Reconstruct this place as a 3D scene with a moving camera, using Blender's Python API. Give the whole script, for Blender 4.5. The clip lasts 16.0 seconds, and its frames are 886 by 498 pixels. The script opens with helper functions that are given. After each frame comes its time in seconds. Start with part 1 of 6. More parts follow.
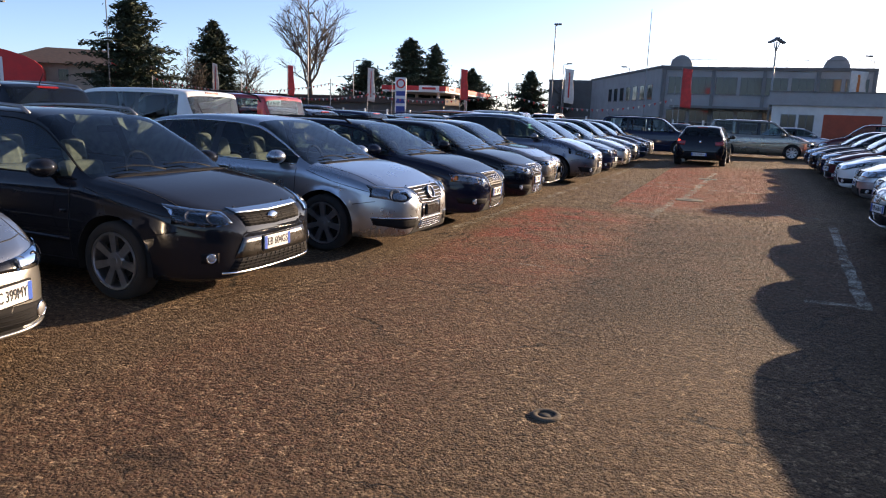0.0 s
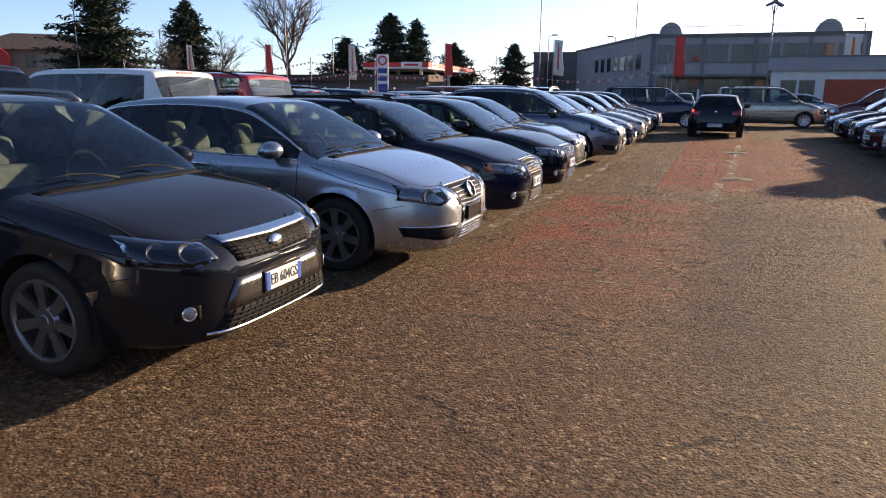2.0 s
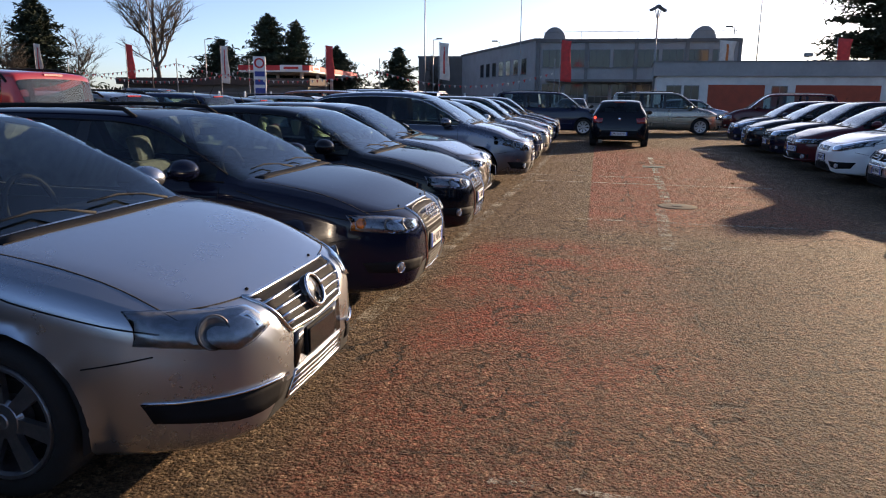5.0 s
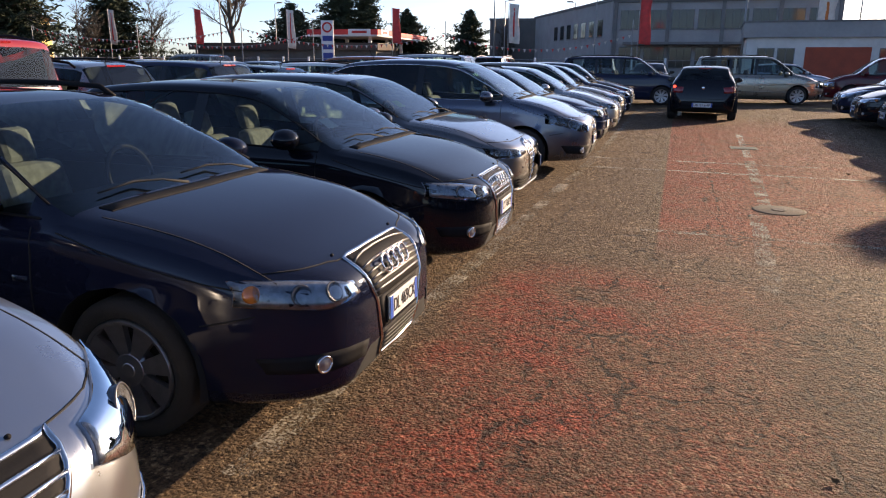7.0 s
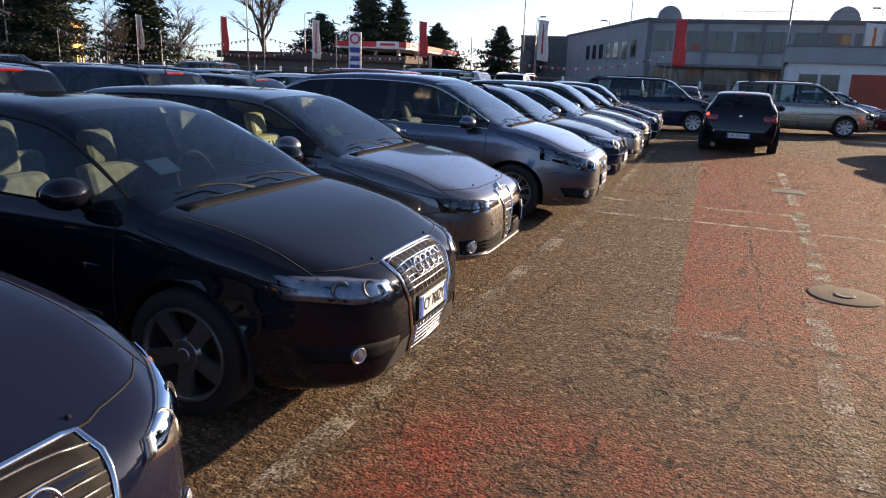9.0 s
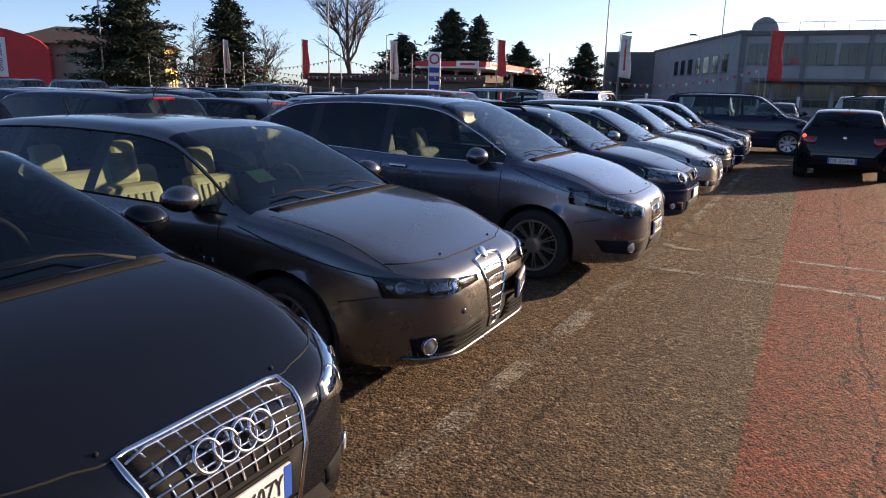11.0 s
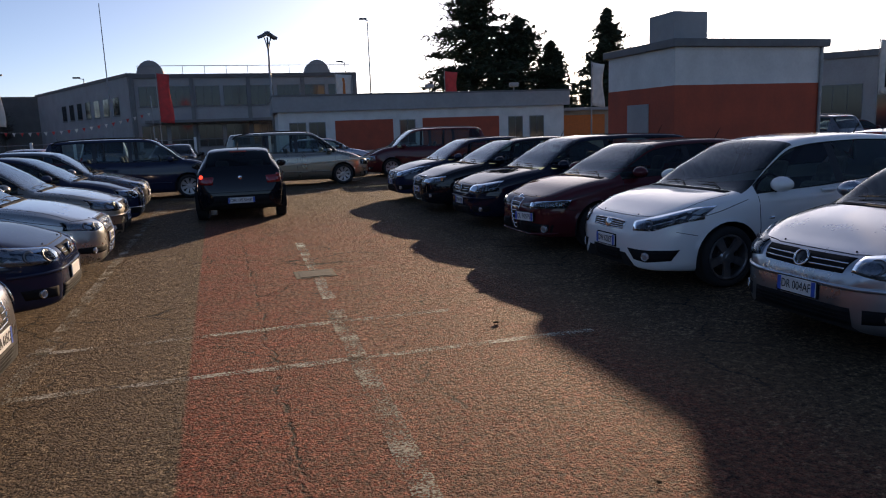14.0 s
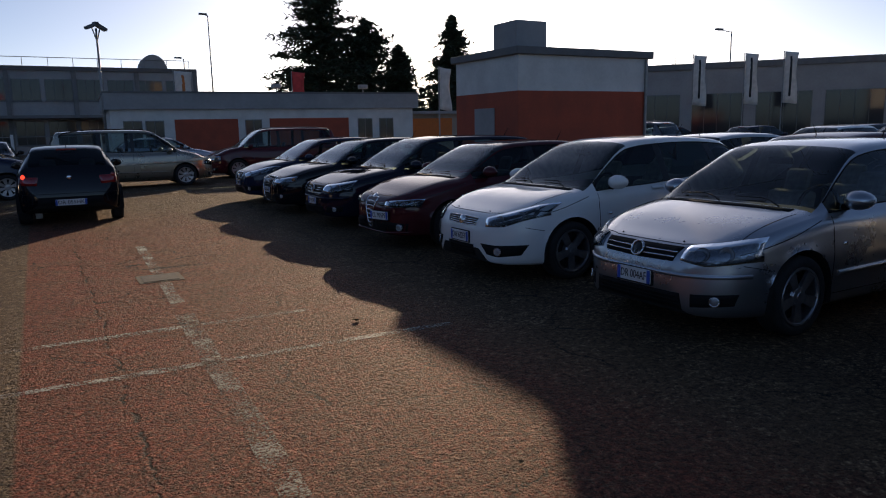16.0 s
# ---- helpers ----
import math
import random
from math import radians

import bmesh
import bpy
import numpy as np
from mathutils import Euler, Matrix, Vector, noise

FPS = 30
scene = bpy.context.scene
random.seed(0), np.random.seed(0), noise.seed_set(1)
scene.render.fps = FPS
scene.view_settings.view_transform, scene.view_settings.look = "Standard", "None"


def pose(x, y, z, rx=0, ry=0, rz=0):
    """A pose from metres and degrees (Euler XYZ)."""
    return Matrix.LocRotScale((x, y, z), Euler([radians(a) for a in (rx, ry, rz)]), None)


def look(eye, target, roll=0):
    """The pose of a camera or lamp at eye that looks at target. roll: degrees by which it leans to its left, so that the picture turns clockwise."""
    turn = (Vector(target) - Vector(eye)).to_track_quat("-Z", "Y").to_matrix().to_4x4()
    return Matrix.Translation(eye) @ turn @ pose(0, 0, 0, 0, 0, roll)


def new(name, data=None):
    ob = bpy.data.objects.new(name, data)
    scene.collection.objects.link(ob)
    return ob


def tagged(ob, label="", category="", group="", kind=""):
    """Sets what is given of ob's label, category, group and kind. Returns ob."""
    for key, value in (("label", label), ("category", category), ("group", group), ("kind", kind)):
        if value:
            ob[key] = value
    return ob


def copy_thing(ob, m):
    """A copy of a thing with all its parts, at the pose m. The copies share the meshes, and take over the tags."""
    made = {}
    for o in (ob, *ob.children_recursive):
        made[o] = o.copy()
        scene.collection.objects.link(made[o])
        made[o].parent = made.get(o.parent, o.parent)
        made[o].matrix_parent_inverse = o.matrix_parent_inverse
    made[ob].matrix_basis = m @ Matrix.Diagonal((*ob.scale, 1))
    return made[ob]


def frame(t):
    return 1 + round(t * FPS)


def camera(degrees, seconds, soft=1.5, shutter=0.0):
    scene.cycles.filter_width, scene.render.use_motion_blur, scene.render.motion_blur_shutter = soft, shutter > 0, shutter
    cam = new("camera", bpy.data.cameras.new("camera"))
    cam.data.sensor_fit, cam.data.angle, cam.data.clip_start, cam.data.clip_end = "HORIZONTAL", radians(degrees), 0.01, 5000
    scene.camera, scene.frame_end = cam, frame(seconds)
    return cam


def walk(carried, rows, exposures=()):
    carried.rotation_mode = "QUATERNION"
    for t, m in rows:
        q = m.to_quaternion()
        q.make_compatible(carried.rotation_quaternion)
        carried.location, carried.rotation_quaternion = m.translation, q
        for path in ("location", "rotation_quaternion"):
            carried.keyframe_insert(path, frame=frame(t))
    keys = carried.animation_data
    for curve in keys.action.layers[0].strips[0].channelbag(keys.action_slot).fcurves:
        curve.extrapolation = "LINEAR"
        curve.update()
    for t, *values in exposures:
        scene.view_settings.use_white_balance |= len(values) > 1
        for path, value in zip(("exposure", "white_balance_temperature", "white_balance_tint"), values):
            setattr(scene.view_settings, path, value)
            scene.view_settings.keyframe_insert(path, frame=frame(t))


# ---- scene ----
cam = camera(64.0, 16.0, soft=1.1)
PATH = [
    (0, (1.523, -0.521, 1.576), (0.778, 1.296, 1.198), 2.1),
    (0.5, (1.231, -0.158, 1.564), (0.661, 1.722, 1.193), 0.9),
    (1, (0.916, 0.146, 1.536), (0.454, 2.051, 1.141), 0.6),
    (1.5, (0.576, 0.511, 1.557), (0.041, 2.374, 1.066), 0.8),
    (2, (0.301, 0.974, 1.544), (-0.398, 2.795, 1.105), 0.4),
    (2.5, (0.021, 1.442, 1.564), (-0.549, 3.321, 1.185), 0.8),
    (3, (-0.161, 1.937, 1.52), (-0.855, 3.789, 1.221), 0.3),
    (3.5, (-0.254, 2.38, 1.585), (-0.594, 4.32, 1.235), 1.6),
    (4, (-0.359, 2.866, 1.551), (-0.624, 4.808, 1.15), 0.7),
    (4.5, (-0.468, 3.467, 1.547), (-0.866, 5.394, 1.187), 1.7),
    (4.7, (-0.54, 3.732, 1.546), (-0.929, 5.655, 1.154), 0.7),
    (6.8, (-0.52, 6.061, 1.578), (-1.12, 7.903, 1.078), 1.4),
    (7, (-0.515, 6.297, 1.605), (-1.107, 8.135, 1.086), 0.3),
    (7.5, (-0.495, 6.85, 1.622), (-1.117, 8.687, 1.132), 1.4),
    (8, (-0.512, 7.44, 1.604), (-1.11, 9.296, 1.16), 0.9),
    (8.2, (-0.511, 7.669, 1.611), (-1.117, 9.517, 1.144), 0.9),
    (10.3, (-0.494, 9.777, 1.635), (-1.284, 11.554, 1.169), 2.4),
    (10.5, (-0.49, 9.974, 1.642), (-1.317, 11.742, 1.206), 1.6),
    (11, (-0.447, 10.446, 1.662), (-1.335, 12.183, 1.223), 1.3),
    (11.5, (-0.433, 10.871, 1.65), (-1.127, 12.712, 1.287), 1.4),
    (12, (-0.39, 11.315, 1.64), (-1.076, 13.159, 1.282), 1.4),
    (12.5, (-0.366, 11.694, 1.702), (-0.695, 13.647, 1.426), 0.4),
    (13, (-0.303, 11.957, 1.672), (-0.149, 13.929, 1.372), -1.3),
    (13.5, (-0.221, 12.119, 1.684), (0.22, 14.05, 1.404), -0.3),
    (14, (-0.256, 12.224, 1.695), (0.329, 14.107, 1.36), -2.0),
    (14.5, (-0.299, 12.241, 1.65), (0.411, 14.083, 1.328), -0.9),
    (15, (-0.299, 12.255, 1.661), (0.47, 14.065, 1.296), -1.1),
    (15.5, (-0.323, 12.26, 1.65), (0.511, 14.039, 1.282), -0.9),
    (16, (-0.324, 12.227, 1.648), (0.644, 13.944, 1.31), -1.1),
]
walk(cam, [(t, look(eye, target, roll)) for t, eye, target, roll in PATH],
     [(0, 1.18, 7000, 17), (2.5, 1.08, 7000, 17), (3.5, 0.90, 7000, 17), (4.7, 0.90, 7000, 17), (7.0, 1.12, 7100, 18), (8.2, 1.22, 7050, 17), (11.0, 1.0, 7000, 17), (12.5, 1.02, 7000, 17),
      (13.2, 0.85, 7000, 17), (14.0, 0.32, 7000, 17), (14.5, 0.05, 6950, 16), (16.0, -0.10, 6900, 15)])

# ---- light ----
SUN_AZ, SUN_EL = 32.5, 14.0   # degrees clockwise from +y, and above the horizon
world = bpy.data.worlds.new("world")
scene.world = world
world.use_nodes = True
wn = world.node_tree
sky = wn.nodes.new("ShaderNodeTexSky")
sky.sky_type, sky.sun_disc = "NISHITA", False
sky.sun_elevation, sky.sun_rotation = radians(SUN_EL), radians(SUN_AZ)
sky.air_density, sky.dust_density, sky.ozone_density = 0.55, 0.7, 2.5
wn.nodes["Background"].inputs[1].default_value = 0.12
wn.links.new(sky.outputs[0], wn.nodes["Background"].inputs[0])
sun = new("sun", bpy.data.lights.new("sun", "SUN"))
sun.data.energy, sun.data.angle, sun.data.color = 5.0, radians(0.55), (1.0, 0.78, 0.53)
sd = Vector((math.sin(radians(SUN_AZ)) * math.cos(radians(SUN_EL)), math.cos(radians(SUN_AZ)) * math.cos(radians(SUN_EL)), math.sin(radians(SUN_EL))))
sun.matrix_world = look((0, 0, 30), Vector((0, 0, 30)) - sd)


# ---- materials ----
def material(name, color, rough=0.6, metal=0.0, coat=0.0, vary=0.0, scale=8.0, bump=0.0, bump_scale=60.0, flake=0.0, dust=0.0, spec=0.5, tone=None):
    """A Principled surface with variation at two scales, fine relief, metallic flake and dust."""
    m = bpy.data.materials.new(name)
    m.use_nodes = True
    nt, b = m.node_tree, m.node_tree.nodes["Principled BSDF"]
    b.inputs["Base Color"].default_value = (*color, 1)
    b.inputs["Roughness"].default_value, b.inputs["Metallic"].default_value = rough, metal
    b.inputs["Coat Weight"].default_value, b.inputs["Coat Roughness"].default_value = coat, 0.04
    b.inputs["Specular IOR Level"].default_value = spec
    tc = nt.nodes.new("ShaderNodeTexCoord")
    out = None
    if vary or dust or tone:
        n1, n2 = nt.nodes.new("ShaderNodeTexNoise"), nt.nodes.new("ShaderNodeTexNoise")
        n1.inputs["Scale"].default_value, n2.inputs["Scale"].default_value = scale, scale * 9
        n1.inputs["Detail"].default_value, n2.inputs["Detail"].default_value = 5, 4
        nt.links.new(tc.outputs["Object"], n1.inputs["Vector"]), nt.links.new(tc.outputs["Object"], n2.inputs["Vector"])
        add = nt.nodes.new("ShaderNodeMath")
        add.operation = "MULTIPLY_ADD"
        nt.links.new(n2.outputs[0], add.inputs[0]); add.inputs[1].default_value = 0.4
        nt.links.new(n1.outputs[0], add.inputs[2])
        ramp = nt.nodes.new("ShaderNodeValToRGB")
        k = max(vary, dust)
        lo = tuple(c * (1 - k) for c in color)
        hi = tone or (tuple(min(1, c * (1 + k)) for c in color) if not dust else tuple(c * (1 - dust) + d * dust for c, d in zip(color, (0.36, 0.33, 0.29))))
        ramp.color_ramp.elements[0].position, ramp.color_ramp.elements[1].position = 0.5, 0.95
        ramp.color_ramp.elements[0].color, ramp.color_ramp.elements[1].color = (*(color if dust else lo), 1), (*hi, 1)
        nt.links.new(add.outputs[0], ramp.inputs[0]), nt.links.new(ramp.outputs[0], b.inputs["Base Color"])
        rr = nt.nodes.new("ShaderNodeMapRange")
        rr.inputs[1].default_value, rr.inputs[2].default_value = 0.4, 1.0
        rr.inputs[3].default_value, rr.inputs[4].default_value = rough * 0.9, min(1, rough * 1.25 + dust * 0.1)
        nt.links.new(add.outputs[0], rr.inputs[0]), nt.links.new(rr.outputs[0], b.inputs["Roughness"])
    if bump or flake:
        n3 = nt.nodes.new("ShaderNodeTexNoise")
        n3.inputs["Scale"].default_value, n3.inputs["Detail"].default_value = bump_scale, 4
        nt.links.new(tc.outputs["Object"], n3.inputs["Vector"])
        bp = nt.nodes.new("ShaderNodeBump")
        bp.inputs["Strength"].default_value, bp.inputs["Distance"].default_value = bump or flake, 0.01
        nt.links.new(n3.outputs[0], bp.inputs["Height"]), nt.links.new(bp.outputs[0], b.inputs["Normal"])
    return m


def paint(name, color, metal=0.0):
    """Car paint under a clear coat, with a thin film of road dust."""
    if max(color) < 0.08:
        return material(name, color, 0.45, 0.0, 0.75, dust=0.002, scale=2.5, spec=0.0)
    return material(name, color, 0.27 if metal else 0.35, metal, 1.0, dust=0.018, scale=2.5)


def glass_material(name, tint, rough=0.02):
    m = bpy.data.materials.new(name)
    m.use_nodes = True
    nt = m.node_tree
    nt.nodes.remove(nt.nodes["Principled BSDF"])
    tr, gl, fr, mix = (nt.nodes.new("ShaderNode" + k) for k in ("BsdfTransparent", "BsdfGlossy", "Fresnel", "MixShader"))
    tr.inputs[0].default_value = (*tint, 1)
    gl.inputs["Roughness"].default_value, gl.inputs["Color"].default_value = rough, (0.88, 0.95, 1.0, 1)
    fr.inputs[0].default_value = 1.45
    nt.links.new(fr.outputs[0], mix.inputs[0]), nt.links.new(tr.outputs[0], mix.inputs[1]), nt.links.new(gl.outputs[0], mix.inputs[2])
    nt.links.new(mix.outputs[0], nt.nodes["Material Output"].inputs[0])
    return m


def emitter(name, color, strength):
    m = bpy.data.materials.new(name)
    m.use_nodes = True
    b = m.node_tree.nodes["Principled BSDF"]
    b.inputs["Base Color"].default_value = b.inputs["Emission Color"].default_value = (*color, 1)
    b.inputs["Emission Strength"].default_value = strength
    return m


PAINT = {
    "silver": paint("paint_silver", (0.50, 0.50, 0.48), 0.92), "white": paint("paint_white", (0.74, 0.74, 0.72)),
    "black": paint("paint_black", (0.005, 0.006, 0.010)), "navy": paint("paint_navy", (0.007, 0.009, 0.022), 0.2),
    "anthracite": paint("paint_anthracite", (0.011, 0.012, 0.016), 0.3), "grey": paint("paint_grey", (0.15, 0.146, 0.148), 0.9), "slate": paint("paint_slate", (0.11, 0.12, 0.155), 0.9),
    "darkgrey": paint("paint_darkgrey", (0.10, 0.10, 0.10), 0.9), "bluesilver": paint("paint_bluesilver", (0.40, 0.43, 0.47), 0.92),
    "champagne": paint("paint_champagne", (0.30, 0.27, 0.22), 0.9), "red": paint("paint_red", (0.30, 0.012, 0.015)),
    "darkred": paint("paint_darkred", (0.075, 0.012, 0.016), 0.3), "orange": paint("paint_orange", (0.33, 0.09, 0.03), 0.4),
    "darkblue": paint("paint_darkblue", (0.016, 0.022, 0.05), 0.3), "lightgrey": paint("paint_lightgrey", (0.33, 0.33, 0.33), 0.9),
}
GLASS = glass_material("window_glass", (0.62, 0.72, 0.70))
TINTED = glass_material("tinted_glass", (0.07, 0.075, 0.08))
LENS = glass_material("lamp_lens", (0.86, 0.88, 0.9))
RUBBER = material("tyre_rubber", (0.018, 0.018, 0.018), 0.85, vary=0.3, scale=14, bump=0.25, bump_scale=90)
ALLOY = material("wheel_alloy", (0.45, 0.45, 0.46), 0.32, 0.9, vary=0.15, scale=20)
DARKALLOY = material("brake_dark", (0.04, 0.04, 0.04), 0.6, 0.5, vary=0.2)
CHROME = material("chrome", (0.75, 0.75, 0.75), 0.10, 1.0, vary=0.06, scale=20)
PLASTIC = material("black_plastic", (0.012, 0.012, 0.013), 0.68, vary=0.25, scale=12, bump=0.12, bump_scale=260, spec=0.12)
GLOSSBLACK = material("gloss_black", (0.008, 0.008, 0.009), 0.12, vary=0.1)
UNDER = material("underbody", (0.008, 0.008, 0.008), 0.95, vary=0.2)
FABRIC = material("dark_fabric", (0.030, 0.030, 0.034), 0.9, vary=0.3, scale=20, bump=0.3, bump_scale=300)
CREAM = material("cream_leather", (0.42, 0.38, 0.22), 0.55, vary=0.15, scale=14, bump=0.15, bump_scale=160)
GREYSEAT = material("grey_fabric", (0.20, 0.20, 0.19), 0.9, vary=0.3, scale=20, bump=0.3, bump_scale=300)
REDLENS = material("red_lens", (0.28, 0.010, 0.012), 0.10, coat=1.0, vary=0.25, scale=30)
AMBER = material("amber_lens", (0.55, 0.15, 0.02), 0.12, coat=1.0, vary=0.15, scale=30)
REFLECTOR = material("lamp_reflector", (0.36, 0.37, 0.39), 0.34, 0.75, vary=0.3, scale=40)
BEZEL = material("lamp_bezel", (0.10, 0.10, 0.105), 0.3, 0.5, vary=0.2, scale=40)
BULB = material("lamp_bowl", (0.16, 0.17, 0.185), 0.22, 0.6, vary=0.25, scale=50)
PLATEWHITE = material("plate_white", (0.72, 0.72, 0.70), 0.4, vary=0.06, scale=20)
PLATEBLUE = material("plate_blue", (0.02, 0.09, 0.45), 0.4, vary=0.08, scale=20)
INK = material("ink", (0.012, 0.012, 0.014), 0.5, vary=0.1)
PAPER = material("paper", (0.62, 0.62, 0.56), 0.7, vary=0.08)
GREENPAPER = material("green_paper", (0.42, 0.60, 0.16), 0.7, vary=0.08)
BRAKE = emitter("brake_glow", (1.0, 0.06, 0.03), 1.6)


# ---- mesh helpers ----
def mesh_of(name, verts, faces, mats, index=None, smooth=True):
    me = bpy.data.meshes.new(name)
    me.from_pydata([tuple(v) for v in verts], [], faces)
    for m in mats:
        me.materials.append(m)
    if index is not None:
        me.polygons.foreach_set("material_index", index)
    if smooth:
        me.polygons.foreach_set("use_smooth", [True] * len(me.polygons))
    me.update()
    return me


def part(name, bm, mat, parent=None, label="", smooth=False):
    """Links a bmesh as one mesh object, under a thing or a part where one is given."""
    me = bpy.data.meshes.new(name)
    bm.to_mesh(me)
    bm.free()
    me.materials.append(mat)
    if smooth:
        me.polygons.foreach_set("use_smooth", [True] * len(me.polygons))
    return put(name, me, parent, label)


def put(name, me, parent=None, label=""):
    ob = new(name, me)
    ob.parent = parent
    if label:
        ob["label"] = label
    return ob


def add_box(bm, x0, x1, y0, y1, z0, z1, bevel=0.0):
    r = bmesh.ops.create_cube(bm, size=1)["verts"]
    bmesh.ops.transform(bm, verts=r, matrix=Matrix.Translation(((x0 + x1) / 2, (y0 + y1) / 2, (z0 + z1) / 2)) @ Matrix.Diagonal((x1 - x0, y1 - y0, z1 - z0, 1)))
    if bevel:
        edges = list({e for v in r for e in v.link_edges})
        bmesh.ops.bevel(bm, geom=edges, offset=bevel, segments=2, affect="EDGES", profile=0.5)
    return bm


def box(x0, x1, y0, y1, z0, z1, bevel=0.0):
    return add_box(bmesh.new(), x0, x1, y0, y1, z0, z1, bevel)


def add_tube(bm, pts, radii, sides=8):
    """A tapered tube through points."""
    rings, pts = [], [Vector(p) for p in pts]
    for i, p in enumerate(pts):
        d = (pts[min(i + 1, len(pts) - 1)] - pts[max(i - 1, 0)]).normalized()
        a = d.orthogonal().normalized() if i == 0 else (prev - prev.dot(d) * d).normalized()
        prev, c = a, d.cross(a)
        r = radii[i] if isinstance(radii, (list, tuple)) else radii
        rings.append([bm.verts.new(p + (a * math.cos(k * math.tau / sides) + c * math.sin(k * math.tau / sides)) * r) for k in range(sides)])
    for q, w in zip(rings, rings[1:]):
        for k in range(sides):
            bm.faces.new((q[k], q[(k + 1) % sides], w[(k + 1) % sides], w[k]))
    bm.faces.new(rings[0][::-1]), bm.faces.new(rings[-1])
    return bm


def tube(pts, radii, sides=8):
    return add_tube(bmesh.new(), pts, radii, sides)


def lathe(profile, segs=32, axis="y"):
    """Turns a profile of (radius, along) about an axis."""
    bm, rings = bmesh.new(), []
    for r, a in profile:
        ring = []
        for k in range(segs):
            c, s_ = math.cos(k * math.tau / segs) * r, math.sin(k * math.tau / segs) * r
            ring.append(bm.verts.new({"y": (c, a, s_), "z": (c, s_, a), "x": (a, c, s_)}[axis]))
        rings.append(ring)
    for q, w in zip(rings, rings[1:]):
        for k in range(segs):
            bm.faces.new((q[k], q[(k + 1) % segs], w[(k + 1) % segs], w[k]))
    return bm


def letters(name, text, size, mat, parent, m, label=""):
    """Flat lettering with the built-in font, in the local xy plane of m."""
    cu = bpy.data.curves.new(name, "FONT")
    cu.body, cu.size, cu.align_x, cu.align_y, cu.extrude, cu.resolution_u = text, size, "CENTER", "CENTER", 0.0008, 3
    tmp = bpy.data.objects.new(name, cu)
    me = bpy.data.meshes.new_from_object(tmp)
    bpy.data.objects.remove(tmp)
    me.materials.clear()
    me.materials.append(mat)
    me.transform(m)
    return put(name, me, parent, label)


# ---- cars ----
def curve(points):
    """A monotone cubic through (s, value) points, as a function of an array."""
    x, y = np.array(points, float).T
    h, d = np.diff(x), np.diff(y) / np.diff(x)
    t = np.zeros(len(x))
    t[0], t[-1] = d[0], d[-1]
    for i in range(1, len(x) - 1):
        t[i] = 0 if d[i - 1] * d[i] <= 0 else (h[i - 1] + h[i]) * 3 / ((2 * h[i] + h[i - 1]) / d[i - 1] + (h[i] + 2 * h[i - 1]) / d[i])

    def at(s):
        s = np.clip(s, x[0], x[-1])
        i = np.clip(np.searchsorted(x, s) - 1, 0, len(h) - 1)
        u = (s - x[i]) / h[i]
        return ((1 + 2 * u) * (1 - u) ** 2 * y[i] + u * (1 - u) ** 2 * h[i] * t[i] + u * u * (3 - 2 * u) * y[i + 1] + u * u * (u - 1) * h[i] * t[i + 1])
    return at


BASE = dict(L=4.5, W=1.78, H=1.46, hl=0.70, hc=0.96, sc=1.12, sr=1.95, rb=3.55, tail="hatch", sw=4.32, zw=1.0, hd=1.03, b0=0.93, b1=1.0,
            fo=0.88, wb=2.58, r=0.315, roofw=0.70, bp=2.45, cp=3.35, g1=4.05, lowz=0.19, nose=1.0, blunt=0.5)


